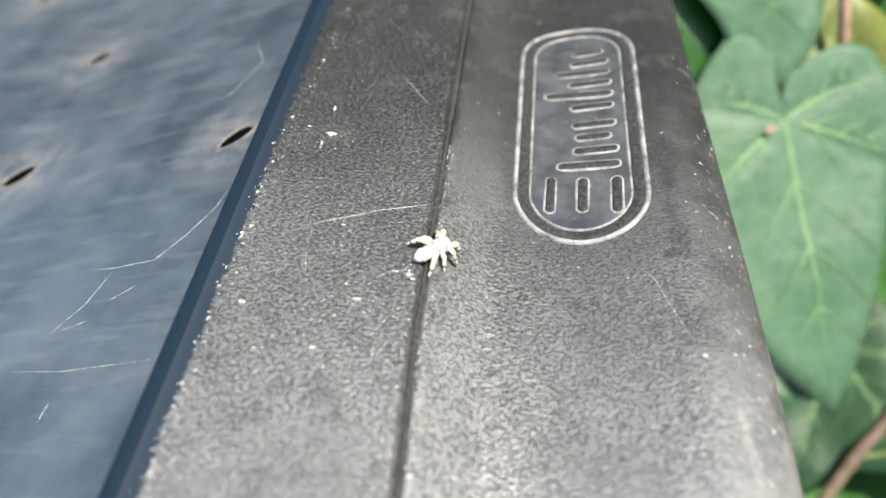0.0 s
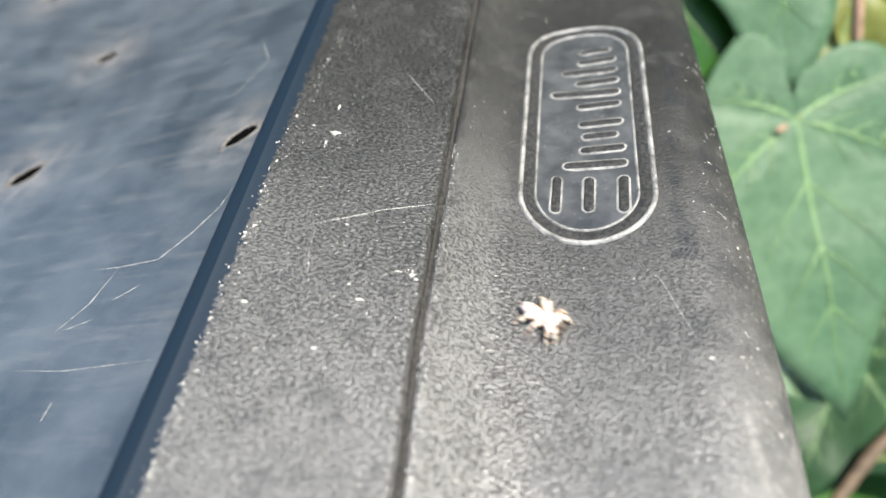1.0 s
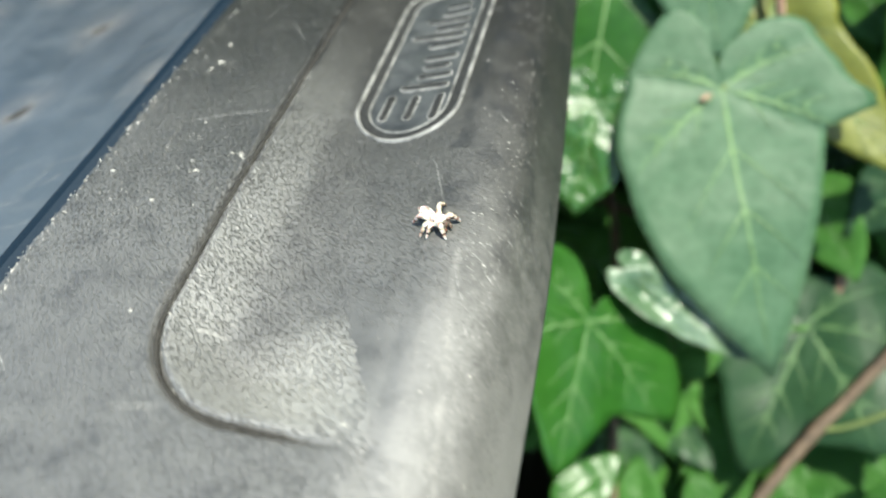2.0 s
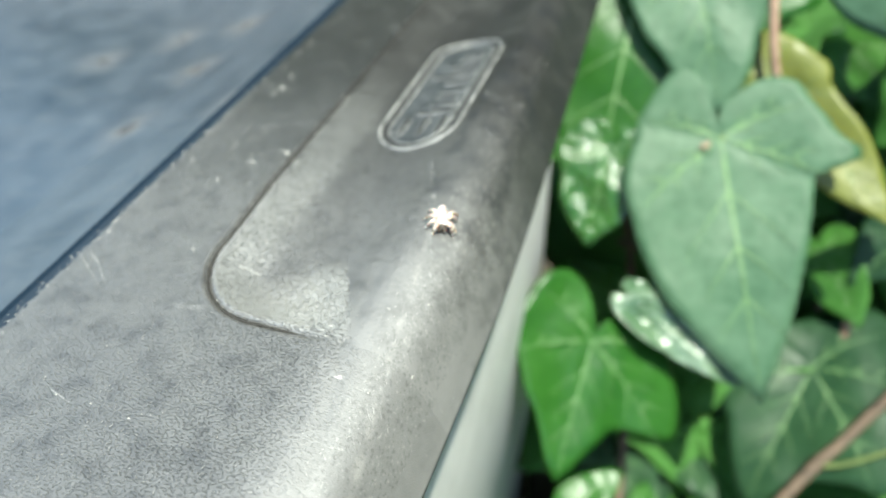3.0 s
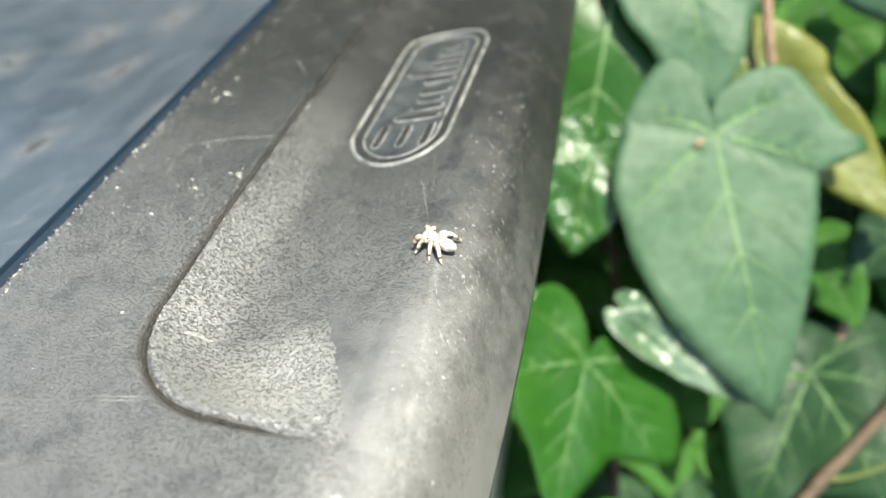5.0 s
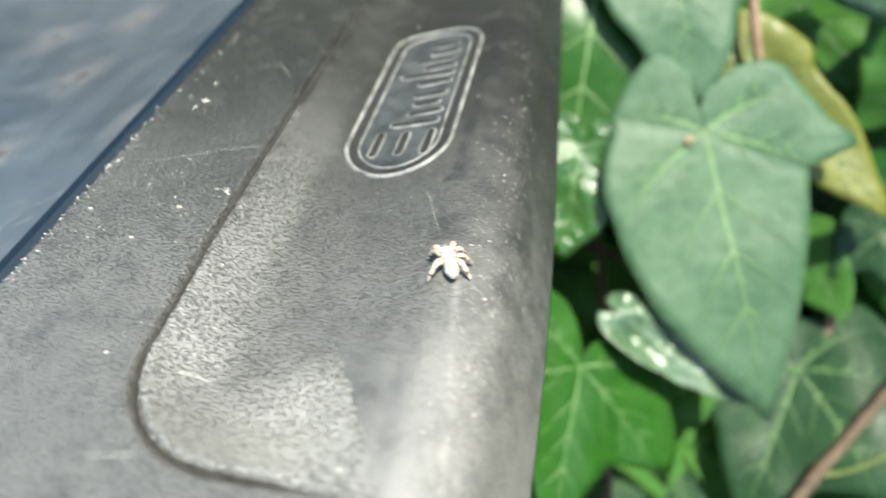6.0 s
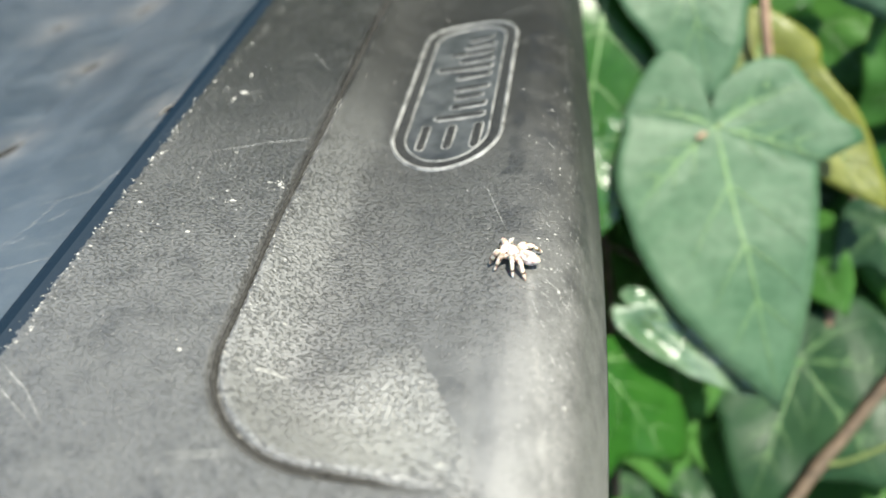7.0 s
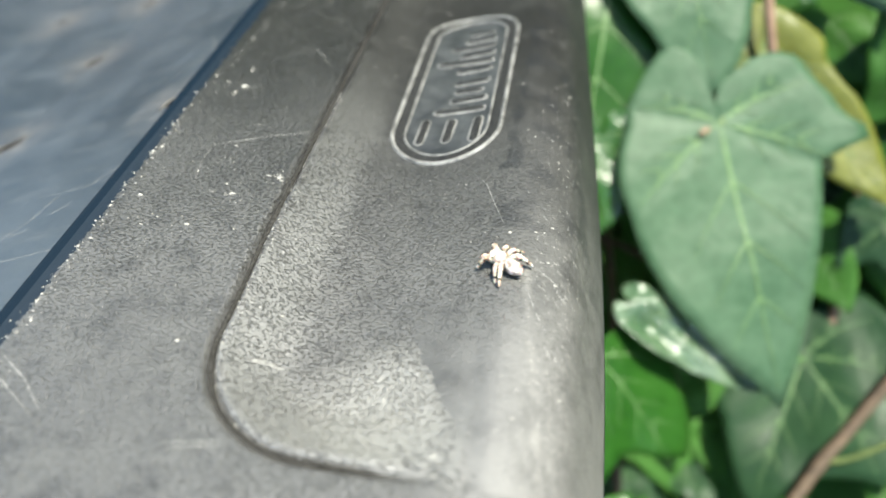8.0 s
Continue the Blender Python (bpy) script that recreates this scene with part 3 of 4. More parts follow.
def stroke(lid, y0, y1, x0, x1):
    """A plain raised bar with round ends and shoulders and a whitened foot."""

    def outline(grow):
        r = min(x1 - x0, y1 - y0) / 2
        ax, ay = (x1 - x0) / 2 - r, (y1 - y0) / 2 - r
        cx, cy = (x0 + x1) / 2, (y0 + y1) / 2
        ring = []
        for k in range(24):
            a = 2 * math.pi * (k + 0.5) / 24
            wob = 1 + 0.10 * noise.noise(Vector((cx * 2 + math.cos(a), cy * 2 + math.sin(a), 0.3)))
            ring.append((cx + math.copysign(ax, math.cos(a)) + (r + grow) * wob * math.cos(a), cy + math.copysign(ay, math.sin(a)) + (r + grow) * wob * math.sin(a)))
        return ring

    def ringed(name, levels, mat, label=""):
        bm = sheet([[on_lid(x, y, lift) for x, y in outline(grow)] for grow, lift in levels], True)
        bm.verts.ensure_lookup_table()
        bm.faces.new(bm.verts[-24:])
        part(name, bm, mat, lid, label)

    ringed("badge_bar", [(0.0, 0.02), (-0.10, 0.26), (-0.26, 0.36), (-0.40, 0.36)], LOGO)
    ringed("bar_foot", [(0.34, 0.0), (0.16, 0.15), (-0.05, 0.16), (-0.3, 0.05)], LIP, "whitened edge")


def hole_rim(lid, hx, hy, hl, hw, ha):
    c, s = math.cos(ha), math.sin(ha)
    rows = []
    for q, lift in ((1.0, -0.1), (1.12, 0.10), (1.25, 0.10), (1.42, 0.02)):
        row = []
        for k in range(28):
            a = 2 * math.pi * k / 28
            w = 1 + 0.10 * math.sin(3 * a + hx) + 0.06 * math.sin(5 * a + hy)
            u, v = q * w * hl * math.cos(a), q * w * hw * math.sin(a)
            row.append(on_lid(hx + u * c - v * s, hy + u * s + v * c, lift))
        rows.append(row)
    part("hole_rim", sheet(rows, True), RIM, lid, "rust-stained rim of a melted hole")
    # black disc just below the surface stands in for the hole's unlit depth
    bm = bmesh.new()
    mouth = []
    for k in range(22):
        a = 2 * math.pi * k / 22
        u, v = 1.05 * hl * math.cos(a), 1.05 * hw * math.sin(a)
        x, y = hx + u * c - v * s, hy + u * s + v * c
        mouth.append(bm.verts.new((x / 1000, y / 1000, (float(np.interp(left_x(x, y), *LEFT_TABLE)) - 0.10) / 1000)))
    bm.faces.new(mouth)
    part("hole_mouth", bm, DARK, lid, "black disc for the hole's unlit depth")


def scratch(lid, width, pts):
    """A thin whitened score, or one painted highlight, slightly raised and broken in width."""
    path = []
    for (xa, ya), (xb, yb) in zip(pts, pts[1:]):
        n = max(3, int(math.hypot(xb - xa, yb - ya) / 0.7))
        path += [(xa + (xb - xa) * k / n, ya + (yb - ya) * k / n) for k in range(n)]
    path.append(pts[-1])
    rows = []
    for i, (x, y) in enumerate(path):
        xb, yb = path[min(i + 1, len(path) - 1)]
        xa, ya = path[max(i - 1, 0)]
        d = math.hypot(xb - xa, yb - ya) or 1
        nx, ny = -(yb - ya) / d, (xb - xa) / d
        w = width * (0.35 + 0.9 * abs(noise.noise(Vector((x * 0.9, y * 0.9, width))))) * min(1, 4 * min(i + 0.3, len(path) - 1 - i + 0.3) / len(path))
        rows.append([on_lid(x - nx * w, y - ny * w, 0.015), on_lid(x, y, 0.05), on_lid(x + nx * w, y + ny * w, 0.015)])
    part("scratch", sheet(rows), WORN, lid, "pale mark: scratches and one painted highlight")


def weathering(lid):
    """The scores and scuffs that the lid has taken, and one painted highlight."""
    scratch(lid, 0.55, [(13.3, 24.0), (14.2, 25.2), (13.5, 26.6), (13.9, 27.6)])
    scratch(lid, 0.14, [(-16.0, -6.0), (-11.9, -4.2), (-6.7, -1.8), (-0.3, 0.2)])
    scratch(lid, 0.10, [(-9.2, 26.6), (-3.8, 19.8)])
    scratch(lid, 0.06, [(-14.3, -5.7), (-14.2, -9.3), (-13.0, -14.2)])
    scratch(lid, 0.16, [(-47.6, -8.3), (-42.7, -8.4), (-36.6, -7.8), (-33.3, -3.7), (-30.7, 0.8), (-30.0, 4.5)])
    scratch(lid, 0.14, [(-42.6, -8.7), (-44.1, -14.3), (-47.1, -18.5)])
    scratch(lid, 0.12, [(-40.5, -14.1), (-37.5, -12.0)])
    scratch(lid, 0.10, [(-50.2, -24.0), (-42.0, -24.4), (-29.7, -23.5)])
    scratch(lid, 0.10, [(-45.8, -18.3), (-42.1, -17.0)])
    scratch(lid, 0.12, [(-41.1, -31.1), (-41.0, -28.6)])
    scratch(lid, 0.12, [(-43.8, 27.9), (-39.2, 27.5), (-35.6, 36.5), (-40.2, 45.1)])
    scratch(lid, 0.12, [(2.0, -52.7), (8.1, -51.4)])
    scratch(lid, 0.16, [(-20.7, -45.4), (-15.6, -48.3), (-11.3, -51.8)])
    scratch(lid, 0.12, [(-22.7, -46.1), (-10.9, -52.9)])
    scratch(lid, 0.12, [(3.7, -52.9), (8.6, -51.8)])
    scratch(lid, 0.12, [(-4.4, -70.7), (1.0, -71.9)])
    scratch(lid, 0.09, [(24.8, -3.9), (27.2, -6.9), (29.0, -11.5), (31.0, -16.2)])
    # painted highlight on the pad's corner slope, drawn as a wide pale strip
    scratch(lid, 0.55, [(5.9, -40.7), (7.4, -40.2), (9.5, -40.1)])
    scratch(lid, 0.08, [(35.2, -22.7), (37.9, -24.2)])
    scratch(lid, 0.16, [(34.8, -26.5), (36.1, -29.7), (37.5, -32.0)])
    scratch(lid, 0.10, [(36.8, -34.9), (38.3, -37.4), (38.9, -41.5)])
    scratch(lid, 0.13, [(37.7, -52.1), (38.6, -49.2), (39.3, -46.8)])
    scratch(lid, 0.12, [(45.4, -66.9), (46.7, -68.8)])


def build_dust():
    """Dust grains and flecks that lie on the lid."""
    rng = random.Random(4)
    bm = bmesh.new()
    spots = [(-1.5, -11.4, 0.34), (-6.6, -15.7, 0.34), (-19.2, -17.9, 0.31), (-9.9, -22.6, 0.31), (-22.5, -16.2, 0.25), (-2.0, -40.7, 0.28), (33.8, -57.3, 0.37), (28.5, -49.3, 0.31), (31.7, -17.2, 0.28), (38.0, -24.5, 0.25), (-22.7, 4.7, 0.25), (34.0, -57.1, 0.34), (49.8, -52.8, 0.37), (-17.3, 17.0, 0.37), (-16.3, 11.5, 0.43), (-16.5, 11.3, 0.43), (-17.2, 9.4, 0.31)]
    for _ in range(500):
        y = rng.uniform(-75, 60)
        x = rng.choice((rng.uniform(-22, 30), rng.gauss(37, 2.6), rng.gauss(-21.6, 0.5)))
        spots.append((x, y, min(0.2, 0.025 + rng.expovariate(26))))
    # lint caught along the band's shoulder, and rubbed clusters on the grain
    for _ in range(120):
        y = rng.choice((rng.uniform(-70, 20), rng.gauss(-32, 6), rng.gauss(-6, 5)))
        spots.append((-21.75 - EDGE_LEAN * (y + 35) + rng.gauss(0.35, 0.5), y, min(0.26, 0.04 + rng.expovariate(14))))
    for _ in range(130):
        y = rng.uniform(-37, 12)
        spots.append((-0.03 * y + 0.7 * float(smoothstep(18, 38, -y)) + rng.gauss(0.75, 0.3), y, min(0.16, 0.03 + rng.expovariate(24))))
    for _ in range(70):
        a = math.pi * rng.uniform(1.0, 1.5)
        r = 14.0 - rng.gauss(0.8, 0.35)
        spots.append((15.8 + r * math.cos(a), -37.9 + r * math.sin(a), min(0.16, 0.03 + rng.expovariate(24))))
    for cx, cy, n, spread in ((-16.5, 10.0, 26, 1.8), (-6.8, -15.6, 22, 1.2), (-1.7, -11.5, 20, 0.9), (-11.0, -8.5, 16, 2.0), (-13.5, -24.0, 16, 2.2), (28.5, -49.0, 18, 2.5), (36.5, -17.0, 14, 1.2)):
        for _ in range(n):
            spots.append((cx + rng.gauss(0, spread), cy + rng.gauss(0, spread), min(0.2, 0.035 + rng.expovariate(22))))
    for x, y, r in spots:
        if x > edge_x(y) - 4:
            continue
        ring = []
        n = 6
        a0 = rng.random() * 6
        sx = rng.choice((rng.uniform(0.7, 1.6), rng.uniform(0.35, 2.4)))
        for k in range(n):
            a = a0 + 2 * math.pi * k / n
            q = r * rng.uniform(0.6, 1.15)
            ring.append(bm.verts.new(on_lid(x + q * sx * math.cos(a), y + q * math.sin(a) / sx, 0.0)))
        tip = bm.verts.new(on_lid(x, y, 0.10 + 0.5 * r))
        for k in range(n):
            bm.faces.new((ring[k], ring[(k + 1) % n], tip))
    tagged(part("dust", bm, DUST), "pale dust grains and flecks on the lid", "dust", kind="stuff")


def build_tub(tote):
    """The tub under the lid: a tapered wall and a rolled rim, both following the lid's edge."""

    def around(name, prof, label):
        rows = []
        for off, z in prof:
            row = []
            for k in range(96):
                a = 2 * math.pi * k / 96
                cx, cy, hx, hy = -0.187, 0.005, 0.231 + off, 0.142 + off
                ca, sa = math.cos(a), math.sin(a)
                r = (abs(ca) ** 6 + abs(sa) ** 6) ** (-1 / 6)
                y = cy + hy * r * sa
                pull = (float(edge_x(y * 1000)) - 46.2) / 1000 if ca > 0 else 0
                row.append((cx + hx * r * ca + pull - 0.0012 * (ca > 0), y, z))
            rows.append(row)
        part(name, sheet(rows + [rows[0]], True), TUB, tote, label)

    around("tub_rim", [(-0.0035, -0.0105), (-0.0015, -0.0125), (-0.0016, -0.024), (-0.003, -0.0275), (-0.0046, -0.0275), (-0.006, -0.024), (-0.006, -0.0125)], "rolled grey rim under the lid")
    around("tub_wall", [(-0.0047, -0.0278), (-0.0056, -0.060), (-0.017, -0.2985), (-0.020, -0.2985), (-0.0084, -0.060), (-0.0074, -0.0278)], "pale grey plastic tub wall")


# ---- ivy ----
HEART = [(0, 1.0), (9, 0.83), (24, 0.66), (44, 0.47), (62, 0.42), (74, 0.47), (100, 0.40), (128, 0.36), (150, 0.32), (168, 0.20), (180, 0.07)]
MAIN_R = [(0, 1.0), (2.4, 0.905), (11, 0.72), (20, 0.58), (33, 0.46), (45, 0.385), (57, 0.355), (66, 0.43), (73, 0.51), (82, 0.39), (100, 0.35), (119, 0.34), (135, 0.29), (151, 0.20), (168, 0.13), (180, 0.06)]
MAIN_L = [(0, 1.0), (5, 0.90), (18, 0.73), (34, 0.57), (55, 0.45), (75, 0.384), (100, 0.315), (120, 0.31), (141, 0.315), (150, 0.315), (158, 0.335), (166, 0.31), (173, 0.25), (178, 0.16), (180, 0.06)]
STAR_R = [(0, 1.0), (8, 0.86), (18, 0.72), (28, 0.635), (38, 0.66), (48, 0.80), (57.5, 0.95), (66, 0.84), (80, 0.70), (101, 0.60), (117, 0.48), (134, 0.31), (155, 0.20), (170, 0.10), (180, 0.05)]
STAR_L = [(0, 1.0), (7, 0.88), (14, 0.76), (24, 0.67), (36, 0.62), (50, 0.58), (68, 0.58), (84, 0.60), (105, 0.575), (128, 0.58), (145, 0.55), (158, 0.40), (170, 0.18), (180, 0.05)]
OVATE = [(0, 1.0), (10, 0.88), (24, 0.68), (45, 0.52), (70, 0.44), (100, 0.38), (130, 0.33), (155, 0.26), (170, 0.17), (180, 0.10)]
BROAD_R = [(0, 1.0), (12, 0.82), (24, 0.72), (38, 0.74), (52, 0.86), (62, 0.80), (80, 0.68), (105, 0.60), (135, 0.56), (160, 0.54), (175, 0.46), (180, 0.36)]
BROAD_L = [(0, 1.0), (14, 0.80), (28, 0.63), (44, 0.58), (56, 0.64), (68, 0.52), (90, 0.40), (120, 0.34), (150, 0.32), (180, 0.36)]
SHAPES = {"main": (MAIN_L, MAIN_R), "star": (STAR_L, STAR_R), "heart": (HEART, HEART), "ovate": (OVATE, OVATE), "broad": (BROAD_L, BROAD_R)}


def leaf_radius(table, deg):
    a, r = zip(*table)
    return float(np.interp(deg, a, r))


def leaf_surface(u, v, cup, wave, seed):
    """Height of a unit leaf blade at u along the midrib, v across it."""
    fold = 0.16 * cup * abs(v) ** 1.3
    droop = -0.20 * cup * max(u, 0) ** 2
    veins = 0.0
    for s, ang in ((1, 0), (1, 55), (-1, 55), (1, 110), (-1, 110)):
        a = radians(ang) * s
        along, off = u * math.cos(a) + v * math.sin(a), abs(-u * math.sin(a) + v * math.cos(a))
        if along > 0:
            veins -= 0.006 * math.exp(-((off / 0.03) ** 2))
    w = wave * noise.noise(Vector((u * 3.2 + seed, v * 3.2, seed * 1.7)))
    return fold + droop + veins + w


def leaf_blade(shape, rings=9, spokes=76, cup=1.0, wave=0.05, seed=0.0, thick=0.006):
    left, right = SHAPES[shape]
    rows = []
    for side in (1, -1):
        for i in range(rings + 1):
            q = (i / rings) ** 0.85
            row = []
            for k in range(spokes):
                d = -180 + 360 * k / spokes
                r = q * leaf_radius(right if d > 0 else left, abs(d)) * (1 + 0.012 * math.sin(9 * radians(d) + seed))
                u, v = r * math.cos(radians(d)), r * math.sin(radians(d))
                row.append((u, v, leaf_surface(u, v, cup, wave, seed) + (0 if side > 0 else -thick)))
            rows.append(row)
    top = rows[: rings + 1]
    under = rows[rings + 1:]
    bm = sheet(top + under[::-1], True)
    bmesh.ops.remove_doubles(bm, verts=bm.verts, dist=1e-6)
    bmesh.ops.recalc_face_normals(bm, faces=bm.faces)
    return bm


def leaf_vein(shape, ang, reach, cup, wave, seed, width=0.011):
    """One raised rib along a blade, with its side twigs."""
    left, right = SHAPES[shape]
    bm = bmesh.new()

    def rib(u0, v0, a, length, w0):
        prev = None
        for k in range(11):
            s = k / 10
            b = a * (1 - 0.12 * s)
            u, v = u0 + length * s * math.cos(b), v0 + length * s * math.sin(b)
            w = w0 * (1 - 0.85 * s)
            nu, nv = -math.sin(b), math.cos(b)
            cur = []
            for off, lift in ((-1, 0.003), (0, 0.006), (1, 0.003)):
                uu, vv = u + off * w * nu, v + off * w * nv
                cur.append(bm.verts.new((uu, vv, leaf_surface(uu, vv, cup, wave, seed) + lift)))
            if prev:
                for j in (0, 1):
                    bm.faces.new((prev[j], prev[j + 1], cur[j + 1], cur[j]))
            prev = cur

    a = radians(ang)
    length = reach * leaf_radius(right if ang > 0 else left, abs(ang))
    rib(0, 0, a, length, width)
    for s in (0.22, 0.45, 0.66):
        for sgn in (1, -1):
            b = a + sgn * radians(42)
            u0, v0 = length * s * math.cos(a), length * s * math.sin(a)
            lim = 0.5 * (1 - 0.7 * s) * length * (0.55 if abs(ang) > 90 else 0.8)
            rib(u0, v0, b, lim, width * 0.5)
    bmesh.ops.recalc_face_normals(bm, faces=bm.faces)
    return bm


VEIN_ANGLES = {"main": (0, 66, -62, 118, -128), "star": (0, 57, -75, 112, -132), "heart": (0, 58, -58, 118, -118), "ovate": (0, 48, -48), "broad": (0, 52, -56, 110, 160)}


def leaf_pose(base, tip, facing):
    """The matrix that lays a unit leaf from base to tip with its face to facing."""
    base, tip = Vector(base) / 1000, Vector(tip) / 1000
    u = tip - base
    size = u.length
    u.normalize()
    n = Vector(facing)
    n = (n - u * n.dot(u)).normalized()
    v = u.cross(n)
    # the unit leaf has v to the right of its midrib as seen from its face
    m = Matrix((u, v, n)).transposed().to_4x4()
    if m.determinant() < 0:
        m = Matrix((u, -v, n)).transposed().to_4x4()
    return Matrix.Translation(base) @ m @ Matrix.Diagonal((size, size, size, 1))


def ivy_leaf(plant, base, tip, facing, shape, mat, cup=1.0, wave=0.05, seed=0.0, label="", width=0.0062, squeeze=1.0, veins=VEIN):
    m = leaf_pose(base, tip, facing) @ Matrix.Diagonal((1, squeeze, 1, 1))
    bm = leaf_blade(shape, cup=cup, wave=wave, seed=seed)
    bm.transform(m)
    leaf = part("leaf", bm, mat, plant, label)
    for ang in VEIN_ANGLES[shape]:
        bm = leaf_vein(shape, ang, 0.93, cup, wave, seed, width)
        bm.transform(m)
        part("vein", bm, veins, leaf)
    return leaf


def build_ivy():
    plant = tagged(new("ivy_plant"), "ivy with large lobed green leaves beside the tote", "ivy")
    order = itertools.count()

    def leaf(base, tip, face, shape, mat, cup, wave, squeeze, label):
        return ivy_leaf(plant, base, tip, face, shape, mat, cup, wave, 1.37 * next(order) + 0.4, label, squeeze=squeeze)

    def stem(mat, r0, r1, pts):
        n = len(pts)
        part("stem", tube([Vector(p) / 1000 for p in pts], [(r0 + (r1 - r0) * k / (n - 1)) / 1000 for k in range(n)]), mat, plant)

    broad = leaf((79.0, 92.5, -50.5), (103.9, 35.4, -102.3), (0.067, -0.654, 0.753), "main", BLUEGREEN, 0.25, 0.03, 1.0, "broad dusty blue-green lobed leaf")
    leaf((59.4, 134.7, -6.8), (77.7, 97.5, -43.4), (0.03, -0.68, 0.73), "ovate", BLUEGREEN, 0.2, 0.04, 0.95, "bluish green leaf tip hanging over another leaf")
    leaf((45.8, 139.1, -13.1), (43.0, 81.7, -64.6), (0.05, -0.70, 0.70), "heart", FRESH, 0.3, 0.04, 1.6, "")
    leaf((45.7, 87.7, -55.7), (43.3, 65.3, -81.5), (0.02, -0.72, 0.69), "heart", GLOSSY, 0.3, 0.09, 1.15, "crumpled glossy bright green leaf")
    leaf((65.0, 52.8, -89.6), (100.5, 41.2, -103.2), (-0.02, -0.55, 0.83), "ovate", PALE, 0.3, 0.10, 0.50, "silvery shining pale leaf")
    leaf((123.1, 78.2, -129.4), (107.6, 33.5, -154.9), (-0.27, -0.54, 0.8), "broad", DUSK, 0.4, 0.05, 1.0, "")
    leaf((90.0, 114.2, -41.9), (134.2, 87.8, -71.5), (0.0, -0.70, 0.71), "heart", YELLOW, 0.3, 0.05, 0.60, "yellowing leaf")
    leaf((108.0, 147.0, 4.0), (128.5, 123.0, -33.0), (-0.28, -0.89, 0.37), "heart", BLUEGREEN, 0.4, 0.05, 1.2, "")
    leaf((139.0, 142.7, -56.5), (130.0, 125.2, -84.8), (-0.32, -0.81, 0.49), "heart", GREEN, 0.4, 0.05, 1.1, "")
    leaf((143.8, 117.4, -69.9), (126.0, 117.0, -80.4), (-0.34, -0.78, 0.53), "ovate", FRESH, 0.4, 0.05, 0.8, "")
    leaf((112.2, 159.2, -54.5), (138.3, 145.5, -67.3), (-0.28, -0.85, 0.44), "ovate", GLOSSY, 0.5, 0.1, 1, "")
    leaf((120.7, 119.5, -128.7), (141.7, 124.3, -115.0), (-0.29, -0.71, 0.64), "heart", DEEP, 0.4, 0.05, 1, "")
    leaf((102.7, 75.0, -171.9), (87.3, 42.1, -182.3), (-0.17, -0.5, 0.85), "heart", GREEN, 0.5, 0.05, 1.2, "")
    leaf((87.2, 90.9, -175.1), (106.3, 70.1, -180.5), (-0.17, -0.56, 0.81), "heart", GREEN, 0.5, 0.05, 1.1, "")
    leaf((55.1, 6.7, -139.9), (67.8, 21.6, -134.5), (-0.06, -0.44, 0.9), "ovate", FRESH, 0.4, 0.05, 0.9, "")
    leaf((52.0, 41.3, -97.5), (50.3, 3.6, -121.0), (0.50, -0.48, 0.74), "star", FRESH, 0.25, 0.05, 1, "bright green five-lobed ivy leaf")
    leaf((158.1, 72.4, -142.8), (140.6, 46.1, -161.8), (-0.37, -0.51, 0.77), "heart", GREEN, 0.5, 0.05, 1.1, "")
    leaf((154.1, 101.5, -126.2), (131.0, 120.1, -124.4), (-0.33, -0.68, 0.65), "star", DEEP, 0.5, 0.05, 1, "")
    leaf((137.1, 157.2, -30.1), (142.0, 139.9, -52.8), (-0.34, -0.86, 0.38), "heart", GREEN, 0.4, 0.05, 1.1, "")
    leaf((158.9, 108.8, -90.8), (154.8, 78.3, -121.4), (-0.41, -0.66, 0.63), "star", GREEN, 0.4, 0.05, 1.1, "")
    leaf((155.9, 136.6, -48.3), (155.9, 114.3, -79.9), (-0.41, -0.78, 0.47), "heart", BLUEGREEN, 0.4, 0.05, 1.1, "")
    leaf((82.0, 154.5, -7.0), (89.3, 140.6, -43.0), (-0.15, -0.93, 0.34), "heart", GREEN, 0.4, 0.05, 1.1, "")
    leaf((49.0, 93.0, -131.7), (28.8, 99.9, -117.0), (0.03, -0.44, 0.9), "star", GREEN, 0.5, 0.06, 1, "")
    leaf((50.4, 87.7, -147.1), (61.2, 103.1, -127.9), (-0.03, -0.41, 0.91), "heart", GREEN, 0.5, 0.06, 1, "")
    leaf((44.1, 111.5, -138.6), (58.2, 118.4, -126.3), (-0.01, -0.46, 0.89), "ovate", DUSK, 0.5, 0.06, 1, "")
    leaf((67.9, 116.3, -126.9), (56.1, 103.1, -134.9), (-0.05, -0.45, 0.89), "heart", GREEN, 0.5, 0.06, 1, "")
    leaf((96.1, 62.9, -162.9), (91.0, 77.1, -148.4), (-0.14, -0.31, 0.94), "heart", DEEP, 0.5, 0.06, 1, "")
    leaf((79.3, 61.6, -163.5), (93.6, 43.8, -167.9), (-0.12, -0.26, 0.96), "heart", DEEP, 0.5, 0.06, 1, "")
    leaf((90.6, 48.8, -166.6), (101.3, 38.6, -166.0), (-0.15, -0.23, 0.96), "heart", DUSK, 0.5, 0.06, 1, "")
    leaf((73.7, 41.3, -178.2), (74.0, 61.9, -161.2), (-0.08, -0.25, 0.96), "heart", DUSK, 0.5, 0.06, 1, "")
    leaf((64.0, 43.9, -168.0), (61.2, 19.8, -175.8), (-0.05, -0.2, 0.98), "star", DUSK, 0.5, 0.06, 1, "")
    leaf((123.5, 133.0, -111.9), (135.3, 112.5, -124.9), (-0.26, -0.47, 0.84), "heart", DEEP, 0.5, 0.06, 1, "")
